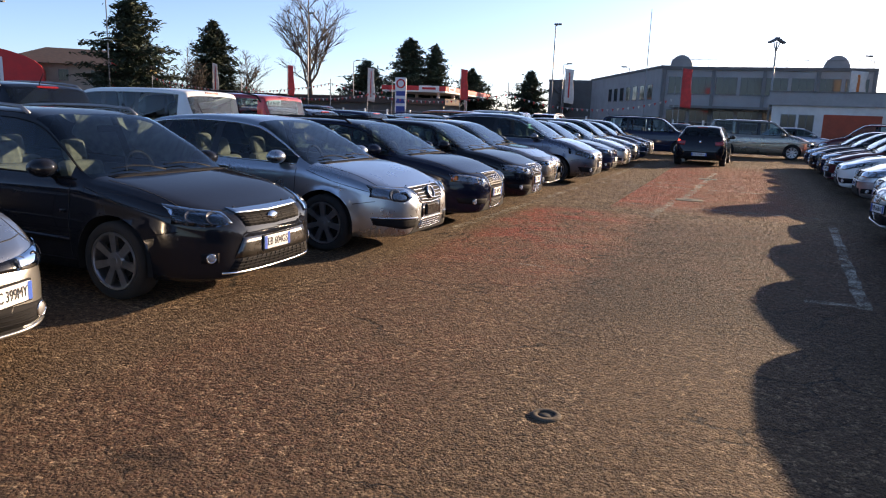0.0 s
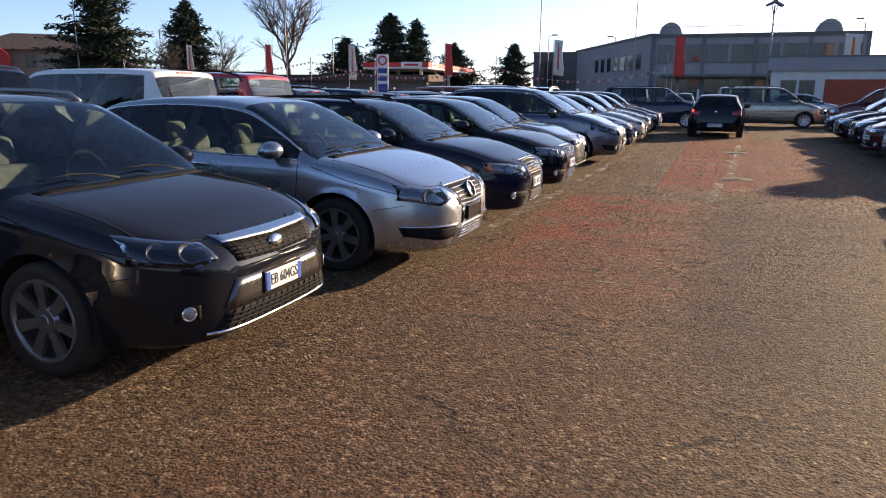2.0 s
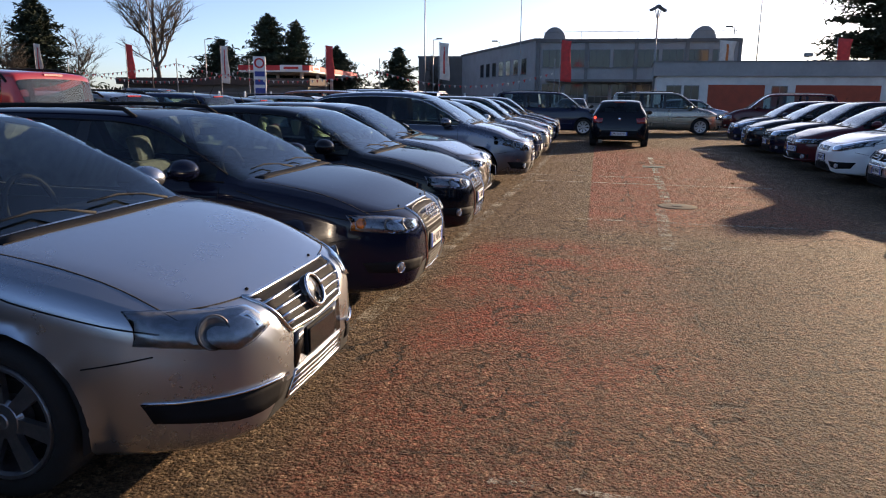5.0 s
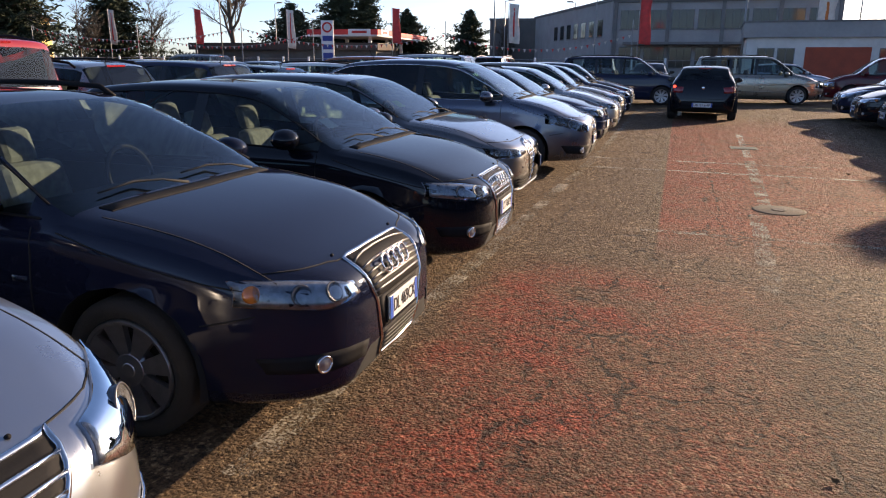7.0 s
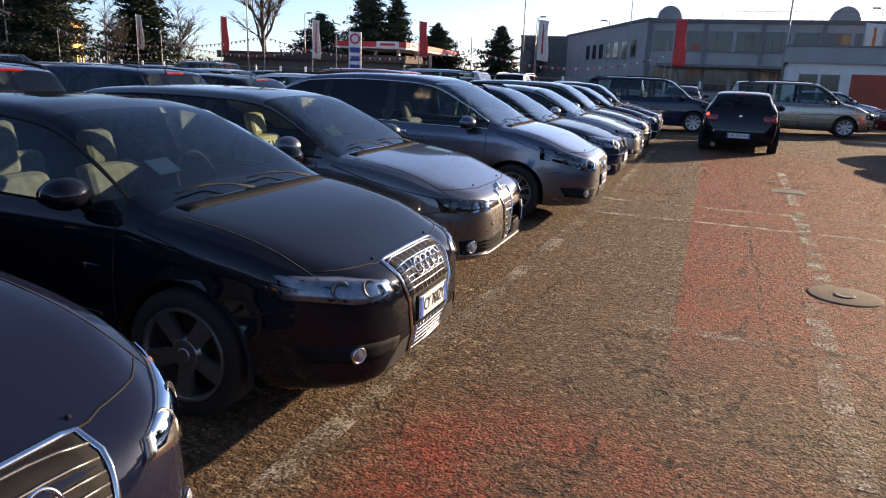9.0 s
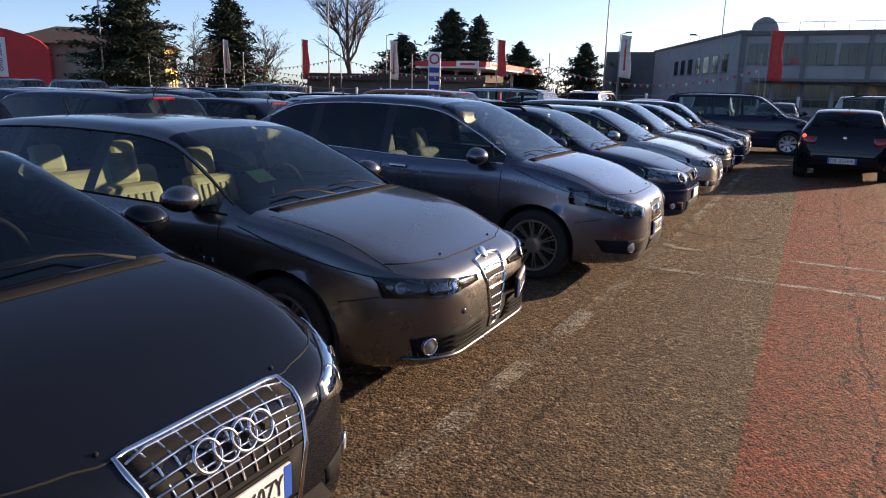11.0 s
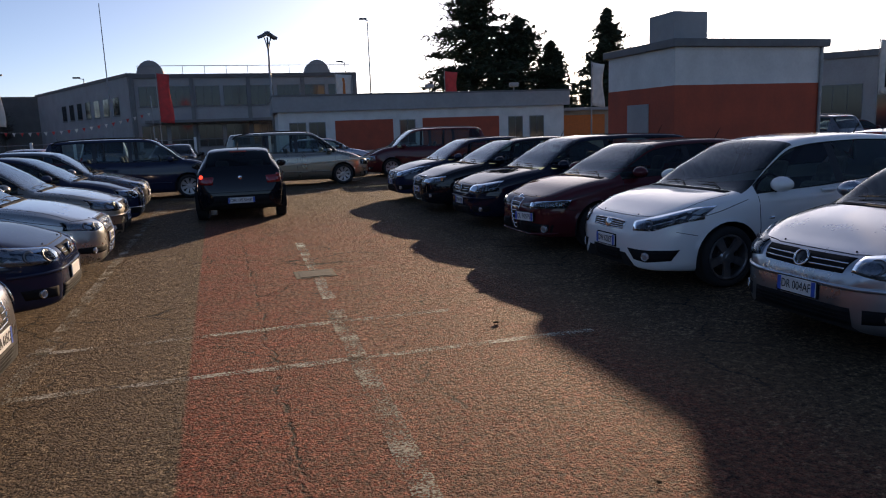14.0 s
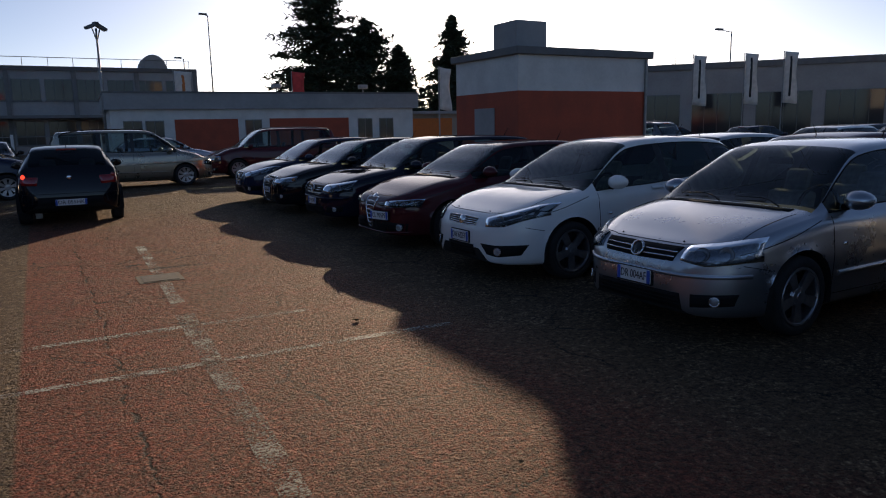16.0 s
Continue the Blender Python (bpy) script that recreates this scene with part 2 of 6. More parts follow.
def shell(c):
    """The body's surface: sections from nose to tail, with openings for glass and wheels. Verts, faces, and each face's use."""
    L, H, half = c["L"], c["H"], c["W"] / 2
    hl, hc, sc, sr, rb, sw, zw = c["hl"], c["hc"], c["sc"], c["sr"], c["rb"], c["sw"], c["zw"]
    n = c["nose"]
    top = [(0, hl - 0.19), (0.02 * n, hl - 0.12), (0.06 * n, hl - 0.055), (0.13 * n, hl - 0.012), (0.26 * n, hl + 0.03), (0.55 * sc, hl + 0.62 * (hc - hl)),
           (sc - 0.10, hc - 0.012), (sc, hc), (sc + 0.5 * (sr - sc), hc + 0.545 * (H - 0.05 - hc)), (sr, H - 0.05), (sr + 0.3, H - 0.012), (0.5 * (sr + rb), H), (rb, H - 0.045)]
    if c["tail"] == "sedan":
        top += [(0.5 * (rb + sw), 0.5 * (H - 0.045 + c["hd"]) + 0.02), (sw, c["hd"]), (L - 0.14, c["hd"] - 0.01), (L - 0.05, c["hd"] - 0.10), (L - 0.01, 0.72), (L, 0.60)]
    else:
        top += [(0.5 * (rb + sw), 0.5 * (H - 0.045 + zw) + 0.05), (sw, zw), (0.5 * (sw + L), zw - 0.16), (L - 0.02, 0.68), (L, 0.58)]
    zt_f = curve(top)
    lo = c["lowz"]
    zl_f = curve([(0, lo + 0.17), (0.02, lo + 0.07), (0.07, lo + 0.02), (0.25, lo), (0.6, lo - 0.01), (L - 0.6, lo), (L - 0.15, lo + 0.06), (L - 0.03, lo + 0.14), (L, lo + 0.22)])
    b = c["blunt"]
    w_f = curve([(0, b - 0.06), (0.02, b + 0.03), (0.06, b + 0.13), (0.14, b + 0.25), (0.28, 0.858), (0.5, 0.948), (0.8, 0.988), (1.1, 1), (L * 0.55, 1.0), (L - 0.9, 0.985), (L - 0.4, 0.945), (L - 0.15, 0.88), (L - 0.04, 0.76), (L, 0.62)])
    k_f = curve([(0, 0.82), (sc * 0.5, 0.85), (sc, 0.87), (sr, c["roofw"]), (rb, c["roofw"] * 0.97), (sw, 0.80), (L, 0.82)])
    e_f = curve([(0, 0.02), (sc, 0.03), (sr, 0.055), (rb, 0.05), (sw, 0.03), (L, 0.03)])
    belt_f = curve([(0, hc), (sc * 0.9, hc - 0.03), (sr, c["b0"]), (rb, c["b1"]), (sw, c["b1"] + 0.01), (L, c["b1"])])
    axles = (c["fo"], c["fo"] + c["wb"])
    marks = {sc + 0.03, sr - 0.015, c["bp"] - 0.05, c["bp"] + 0.05, c["cp"] - 0.05, c["cp"] + 0.05, c["g1"], rb + 0.05, sw - 0.04, 0.5 * (rb + sw), L, 0.0}
    grid = set(np.round(np.concatenate([np.array([0, 0.008, 0.02, 0.035, 0.055, 0.08, 0.11, 0.15, 0.2, 0.27]), np.arange(0.33, L - 0.28, 0.075), L - np.array([0.27, 0.2, 0.15, 0.1, 0.06, 0.035, 0.02, 0.008])]), 4))
    S = sorted(marks | {g for g in grid if all(abs(g - m) > 0.02 for m in marks)})
    rows = []
    for s in S:
        zt, zl, w, k, e = (float(f(s)) for f in (zt_f, zl_f, w_f, k_f, e_f))
        w *= half
        zs = max(zl + 0.35 * (zt - zl), min(float(belt_f(s)), zt - 0.05))
        wr, zr, h = w * k, max(zt - e, zs + 0.01), zs - zl
        low = [(0, zl), (0.80 * w, zl), (0.925 * w, zl + 0.02 * h)]
        low += [(a * w, zl + f * h) for a, f in ((0.965, 0.07), (0.983, 0.16), (0.992, 0.27), (0.998, 0.38), (1.0, 0.49), (1.0, 0.60), (0.992, 0.72), (0.984, 0.80), (0.982, 0.88), (0.955, 0.965), (0.925, 1.0))]
        a, d = low[-1], (wr, zr)
        up = [(a[0] + (d[0] - a[0]) * f + 0.018 * math.sin(math.pi * f) * (zr - zs), a[1] + (d[1] - a[1]) * f) for f in (0.06, 0.36, 0.66, 0.94)]
        crown = [(wr, zr), (wr * 0.95, zr + 0.42 * (zt - zr)), (wr * 0.82, zr + 0.68 * (zt - zr)), (wr * 0.55, zr + 0.9 * (zt - zr)), (wr * 0.25, zr + 0.98 * (zt - zr)), (0, zt)]
        rows.append((low + up + crown, zr - zs))
    R = len(rows[0][0])
    g0, g3, edge = 14, 17, 18
    N = 2 * (R - 1)
    verts = []
    for s, (pts, _) in zip(S, rows):
        verts += [(-s, y, z) for y, z in pts] + [(-s, -y, z) for y, z in pts[R - 2:0:-1]]
    verts = np.array(verts)
    row_of = [min(j, N - j) for j in range(N)]
    Ra = c["r"] * 1.13 + 0.012
    inside = np.zeros(len(verts), bool)
    for ax in axles:
        dx, dz = verts[:, 0] + ax, verts[:, 2] - c["r"]
        d = np.hypot(dx, dz)
        near = (d < Ra)
        for i in np.nonzero(near)[0]:
            rw = row_of[i % N]
            if rw >= 1 and rw < 14:
                inside[i] = True
                if rw >= 2:
                    if dz[i] < -0.02:
                        q = math.sqrt(max(Ra * Ra - dz[i] ** 2, 0)) * (1 if dx[i] >= 0 else -1)
                        verts[i][0] = -ax + q
                    else:
                        u = Ra / max(d[i], 1e-3)
                        verts[i][0], verts[i][2] = -ax + dx[i] * u, c["r"] + dz[i] * u
    faces, use = [], []
    bp, cp, g1 = c["bp"], c["cp"], c["g1"]
    for a in range(len(S) - 1):
        mid, tall = (S[a] + S[a + 1]) / 2, min(rows[a][1], rows[a + 1][1])
        for j in range(N):
            q = (a * N + j, (a + 1) * N + j, (a + 1) * N + (j + 1) % N, a * N + (j + 1) % N)
            if all(inside[i] for i in q):
                continue
            rlo, rhi = sorted((row_of[j], row_of[(j + 1) % N]))
            side = 1 if j < R - 1 else -1
            kind = "body"
            if rlo < 2:
                kind = "under"
            elif g0 <= rlo and rhi <= g3 and tall > 0.07 and sc + 0.1 < mid < g1:
                if abs(mid - bp) < 0.05 or (abs(mid - cp) < 0.05 and c["cp"] < g1 - 0.1):
                    kind = "pillar"
                else:
                    kind = ("window_front" if mid < bp else "window_rear" if mid < cp else "window_quarter") + ("_l" if side > 0 else "_r")
            elif rlo >= edge and sc + 0.03 <= mid <= sr - 0.015:
                kind = "windshield"
            elif rlo >= edge and rb + 0.05 <= mid <= sw - 0.04:
                kind = "rear_window"
            faces.append(q), use.append(kind)
    faces.append(tuple(range(N))), use.append("body")
    faces.append(tuple((len(S) - 1) * N + j for j in range(N))[::-1]), use.append("body")
    line = lambda rw, lo_, hi_, side: [Vector(verts[a * N + (rw if side > 0 else N - rw)]) for a in range(len(S)) if lo_ <= S[a] <= hi_]
    return verts, faces, use, line


class Panels:
    """Lays panels, strips and rings onto a car's surface."""

    def __init__(self, verts, faces, root, L, hl):
        from mathutils.bvhtree import BVHTree
        self.tree, self.root, self.L, self.hl = BVHTree.FromPolygons([tuple(v) for v in verts], faces), root, L, hl

    def hit(self, way, a, b):
        if way == "front":
            lim = self.hl - 0.012 + max(0.0, abs(a) - 0.38) * 0.24
            b = b if b < lim else lim + 0.12 * (b - lim)
            p, self.normal = self.tree.ray_cast(Vector((1, a, b)), Vector((-1, 0, 0)))[:2]
            return p or Vector((-0.6, a, b))
        if way == "rear":
            p = self.tree.ray_cast(Vector((-self.L - 1, a, b)), Vector((1, 0, 0)))[0]
            return p or Vector((-self.L + 0.5, a, b))
        if way == "top":
            p = self.tree.ray_cast(Vector((-a, b, 3)), Vector((0, 0, -1)))[0]
            return p or Vector((-a, b, 1))
        k = 1 if way == "left" else -1
        p = self.tree.ray_cast(Vector((-a, 2 * k, b)), Vector((0, -k, 0)))[0]
        return p or Vector((-a, 0.8 * k, b))

    OUT = {"front": Vector((1, 0, 0)), "rear": Vector((-1, 0, 0)), "top": Vector((0, 0, 1)), "left": Vector((0, 1, 0)), "right": Vector((0, -1, 0))}

    def sheet(self, name, way, top, bot, mat, off=0.005, n=12, m=4, thick=0.03, parent=None, label="", smooth=True):
        def resample(p):
            p = np.array(p, float)
            t = np.r_[0, np.cumsum(np.hypot(*np.diff(p, axis=0).T))]
            u = np.linspace(0, t[-1], n)
            return np.c_[np.interp(u, t, p[:, 0]), np.interp(u, t, p[:, 1])]
        A, B, out = resample(top), resample(bot), self.OUT[way]
        verts, low = [], []
        for k in range(m):
            for p in A + (B - A) * k / (m - 1):
                self.normal = None
                v = self.hit(way, *p)
                d = (self.normal or out).lerp(out, 0.35).normalized()
                verts.append(v + d * off), low.append(v + d * (off - min(thick, 0.012 + off)))
        verts += low
        q, faces = n * m, []
        for k in range(m - 1):
            for i in range(n - 1):
                a = k * n + i
                faces += [(a, a + 1, a + n + 1, a + n), (q + a, q + a + n, q + a + n + 1, q + a + 1)]
        for i in range(n - 1):
            faces += [(i, q + i, q + i + 1, i + 1), ((m - 1) * n + i, (m - 1) * n + i + 1, q + (m - 1) * n + i + 1, q + (m - 1) * n + i)]
        for k in range(m - 1):
            a, b = k * n, k * n + n - 1
            faces += [(a, a + n, q + a + n, q + a), (b, q + b, q + b + n, b + n)]
        me = mesh_of(name, verts, faces, [mat], smooth=False)
        me.polygons.foreach_set("use_smooth", [i < 2 * (n - 1) * (m - 1) and smooth for i in range(len(me.polygons))])
        return put(name, me, parent or self.root, label)

    def strip(self, name, way, pts, r, mat, off=0.002, sides=5, parent=None, label="", step=0.05, closed=False):
        """A rounded bead along a line on the surface."""
        pts = list(pts) + ([pts[0]] if closed else [])
        fine = []
        for p, q in zip(pts, pts[1:]):
            k = max(1, int(math.hypot(q[0] - p[0], q[1] - p[1]) / step))
            fine += [(p[0] + (q[0] - p[0]) * i / k, p[1] + (q[1] - p[1]) * i / k) for i in range(k)]
        fine.append(pts[-1])
        return part(name, tube([self.hit(way, *p) + self.OUT[way] * off for p in fine], r, sides), mat, parent or self.root, label, True)

    def frame_at(self, way, a, b, off):
        """A matrix on the surface with its x axis along the outward normal, leaning a little to the car's axis."""
        self.normal = None
        p, out = self.hit(way, a, b), self.OUT[way]
        n = (self.normal or out)
        n = n if n.dot(out) > 0 else -n
        n = n.lerp(out, 0.3).normalized()
        y = Vector((0, 0, 1)).cross(n).normalized()
        z = n.cross(y)
        m = Matrix((n, y, z)).transposed().to_4x4()
        m.translation = p + n * off
        return m

    def disc(self, name, way, a, b, rad, mat, off=0.01, depth=0.012, parent=None, label="", squash=1.0):
        bm = lathe([(0.001, -0.010), (rad * 0.3, -0.009), (rad * 0.75, 0.0), (rad * 0.95, depth), (rad, depth * 0.6), (rad, -0.02)] if "bowl" in name else [(0.001, depth), (rad * 0.8, depth * 0.9), (rad, depth * 0.4), (rad, -0.02)], 24, "x")
        bmesh.ops.scale(bm, vec=(1, 1, squash), verts=bm.verts)
        bm.transform(self.frame_at(way, a, b, off))
        return part(name, bm, mat, parent or self.root, label, True)

    def ring(self, name, way, a, b, rad, r, mat, off=0.012, parent=None, squash=1.0):
        m = self.frame_at(way, a, b, off)
        pts = [m @ Vector((0, math.cos(k * math.tau / 24) * rad, math.sin(k * math.tau / 24) * rad * squash)) for k in range(25)]
        return part(name, tube(pts, r, 6), mat, parent or self.root, "", True)


RIMS = {}


def rim_mesh(style, r):
    """An alloy rim or a wheel cover, facing +y."""
    key = (style, r)
    if key in RIMS:
        return RIMS[key]
    n, wide, rr = {"five": (5, 0.075, 0.70), "twin": (20, 0.013, 0.70), "ten": (10, 0.030, 0.70), "cover": (8, 0.085, 0.68), "seven": (7, 0.055, 0.70)}[style]
    R = r * rr
    bm = lathe([(R * 1.02, -0.16), (R * 0.94, -0.15), (R * 0.94, -0.01), (R * 0.97, 0.008), (R * 1.03, 0.010), (R * 1.05, 0.0), (R * 1.05, -0.02)], 40)
    hub = lathe([(0.001, 0.0), (0.03, 0.0), (0.034, -0.004), (0.07, -0.008), (0.085, -0.03), (0.085, -0.08)], 20)
    me = bpy.data.meshes.new("tmp")
    hub.to_mesh(me), hub.free(), bm.from_mesh(me)
    for k in range(n):
        a = k * math.tau / n + (0.08 * (-1) ** k if style == "twin" else 0)
        got = bmesh.ops.create_cube(bm, size=1)["verts"]
        for v in got:
            outer = v.co.x > 0
            v.co = Vector((R * 0.97 if outer else 0.06, (0.0 if outer else -0.012) + (0.0 if v.co.y > 0 else -0.028), v.co.z * wide * (1.25 if outer and style != "twin" else 0.9) * (0.6 if style == "cover" and not outer else 1)))
        bmesh.ops.rotate(bm, verts=got, cent=(0, 0, 0), matrix=Matrix.Rotation(a, 3, "Y"))
    me = bpy.data.meshes.new("rim")
    bm.to_mesh(me), bm.free()
    me.materials.append(ALLOY)
    RIMS[key] = me
    return me


TYRES = {}


def tyre_meshes(r):
    if r not in TYRES:
        a = r * 0.72
        bm = lathe([(a, -0.01), (a * 1.06, 0.008), (r * 0.88, 0.012), (r * 0.96, 0.002), (r * 0.995, -0.02), (r, -0.05), (r, -0.15), (r * 0.995, -0.18), (r * 0.95, -0.20), (a, -0.195)], 40)
        me = bpy.data.meshes.new("tyre")
        bm.to_mesh(me), bm.free()
        me.materials.append(RUBBER)
        me.polygons.foreach_set("use_smooth", [True] * len(me.polygons))
        bm = lathe([(0.001, -0.09), (0.13, -0.09), (0.135, -0.07), (0.15, -0.07), (0.15, -0.10), (r * 0.68, -0.12), (r * 0.68, -0.15)], 28)
        d = bpy.data.meshes.new("brake_disc")
        bm.to_mesh(d), bm.free()
        d.materials.append(DARKALLOY)
        TYRES[r] = (me, d)
    return TYRES[r]


SEATS = {}


def seat_meshes(mat, wide):
    """Cushion, backrest and headrest of a seat or bench."""
    key = (mat.name, wide)
    if key not in SEATS:
        def lean(bm):
            for v in bm.verts:
                v.co.x -= (v.co.z - 0.4) * 0.28
            return bm
        back = box(-0.34, -0.20, -wide * 0.96, wide * 0.96, 0.36, 0.92, 0.05)
        kinds = [("seat", box(-0.25, 0.27, -wide, wide, 0.26, 0.42, 0.05)), ("backrest", lean(back)),
                 ("headrest", lean(box(-0.37, -0.27, -0.13, 0.13, 0.91, 1.13, 0.045))), ("pleat", lean(box(-0.205, -0.188, -0.025, 0.025, 0.46, 0.86, 0.008)))]
        out = []
        for n, bm in kinds:
            me = bpy.data.meshes.new(n)
            bm.to_mesh(me), bm.free()
            me.materials.append(mat)
            out.append(me)
        SEATS[key] = out
    return SEATS[key]


def add_seat(name, mat, wide, root, at, pleats):
    cushion, back, head, pleat = seat_meshes(mat, wide)
    s_ = put(name, cushion, root)
    s_.location = at
    put("backrest", back, s_)
    for y in ([0] if wide < 0.4 else [-wide * 0.55, wide * 0.55]):
        put("headrest", head, s_).location.y = y
    for i in range(5 if pleats else 0):
        put("pleat", pleat, s_).location.y = -0.13 + i * 0.065


def plate(P, way, y, z, text, wide=0.36, lean=0.0, blank=None):
    """A number plate with its blue end bands and characters."""
    k = 1 if way == "front" else -1
    x = max(P.hit(way, y + o, z)[0] * k for o in (-wide * 0.4, 0, wide * 0.4)) * k + 0.018 * k
    bm = box(-0.006, 0.006, -wide / 2, wide / 2, -0.056, 0.056, 0.003)
    if abs(y) > 0.1:
        x = P.hit(way, y, z)[0] + 0.026 * k
    m = Matrix.Translation((x, y, z)) @ Matrix.Rotation(0.75 * y * k, 4, "Z") @ Matrix.Rotation(-radians(lean) * k, 4, "Y") @ (Matrix.Rotation(math.pi, 4, "Z") if k < 0 else Matrix())
    bm.transform(m)
    ob = part("licence_plate", bm, blank or PLATEWHITE, P.root, "white number plate with blue ends" if not blank else "dark plate holder without its plate")
    hb = box(-0.022, -0.004, -wide / 2 - 0.012, wide / 2 + 0.012, -0.068, 0.066, 0.004)
    hb.transform(m)
    part("plate_holder", hb, PLASTIC, P.root)
    if blank:
        return
    for e in (-1, 1):
        bm = box(0.004, 0.0075, e * (wide / 2 - 0.018) - 0.017, e * (wide / 2 - 0.018) + 0.017, -0.054, 0.054)
        bm.transform(m)
        part("blue_band", bm, PLATEBLUE, ob)
    t = letters("plate_number", text, 0.088, INK, ob, Matrix())
    w = max(v.co.x for v in t.data.vertices) - min(v.co.x for v in t.data.vertices)
    f = (wide - 0.085) / w
    t.data.transform(m @ Matrix.Translation((0.0085, 0, 0)) @ Matrix(((0, 0, 1, 0), (1, 0, 0, 0), (0, 1, 0, 0), (0, 0, 0, 1))) @ Matrix.Diagonal((f, 1.05, 1, 1)))


def lamp_unit(P, name, way, top, bot, bowls, housing, amber=None):
    """A headlight: housing, reflector bowls and a clear lens over them, one on each side."""
    for e in (1, -1):
        f = lambda p: [(a * e, b) for a, b in p]
        ob = P.sheet(name, way, f(top), f(bot), housing, 0.003, 10, 5, 0.03)
        for a, b, r in bowls:
            P.disc("reflector_bowl", way, a * e, b, r, BULB, 0.001, 0.003, ob)
            P.ring("bowl_rim", way, a * e, b, r, 0.004, BEZEL, 0.004, ob)
        if amber:
            P.disc("indicator", way, amber[0] * e, amber[1], amber[2], AMBER, 0.006, 0.008, ob)
        P.sheet("lens", way, f(top), f(bot), LENS, 0.014, 12, 5, 0.004, ob)


def mesh_grille(P, name, top, bot, frame_mat, bars=7, posts=0, bar_mat=None, r=0.010, frame=True, back=None, bar_r=0.006):
    ob = P.sheet(name, "front", top, bot, back or PLASTIC, 0.004, 14, 5, 0.03)
    if frame:
        P.strip("grille_frame", "front", list(top) + list(bot)[::-1], r * 0.75, frame_mat, 0.003, 6, ob, step=0.03, closed=True)
    T, B = np.array(top, float), np.array(bot, float)

    def at(u, v):
        def along(p):
            t = np.r_[0, np.cumsum(np.hypot(*np.diff(p, axis=0).T))]
            return np.array([np.interp(u * t[-1], t, p[:, 0]), np.interp(u * t[-1], t, p[:, 1])])
        a, b = along(T), along(B)
        return tuple(a + (b - a) * v)
    for i in range(bars):
        v = (i + 1) / (bars + 1)
        P.strip("grille_bar", "front", [at(u, v) for u in np.linspace(0.01, 0.99, 9)], bar_r, bar_mat or frame_mat, 0.007, 4, ob, step=0.06)
    for i in range(posts):
        u = (i + 1) / (posts + 1)
        P.strip("grille_post", "front", [at(u, v) for v in (0.0, 0.33, 0.66, 1.0)], bar_r * 0.8, bar_mat or frame_mat, 0.006, 4, ob, step=0.06)
    return ob


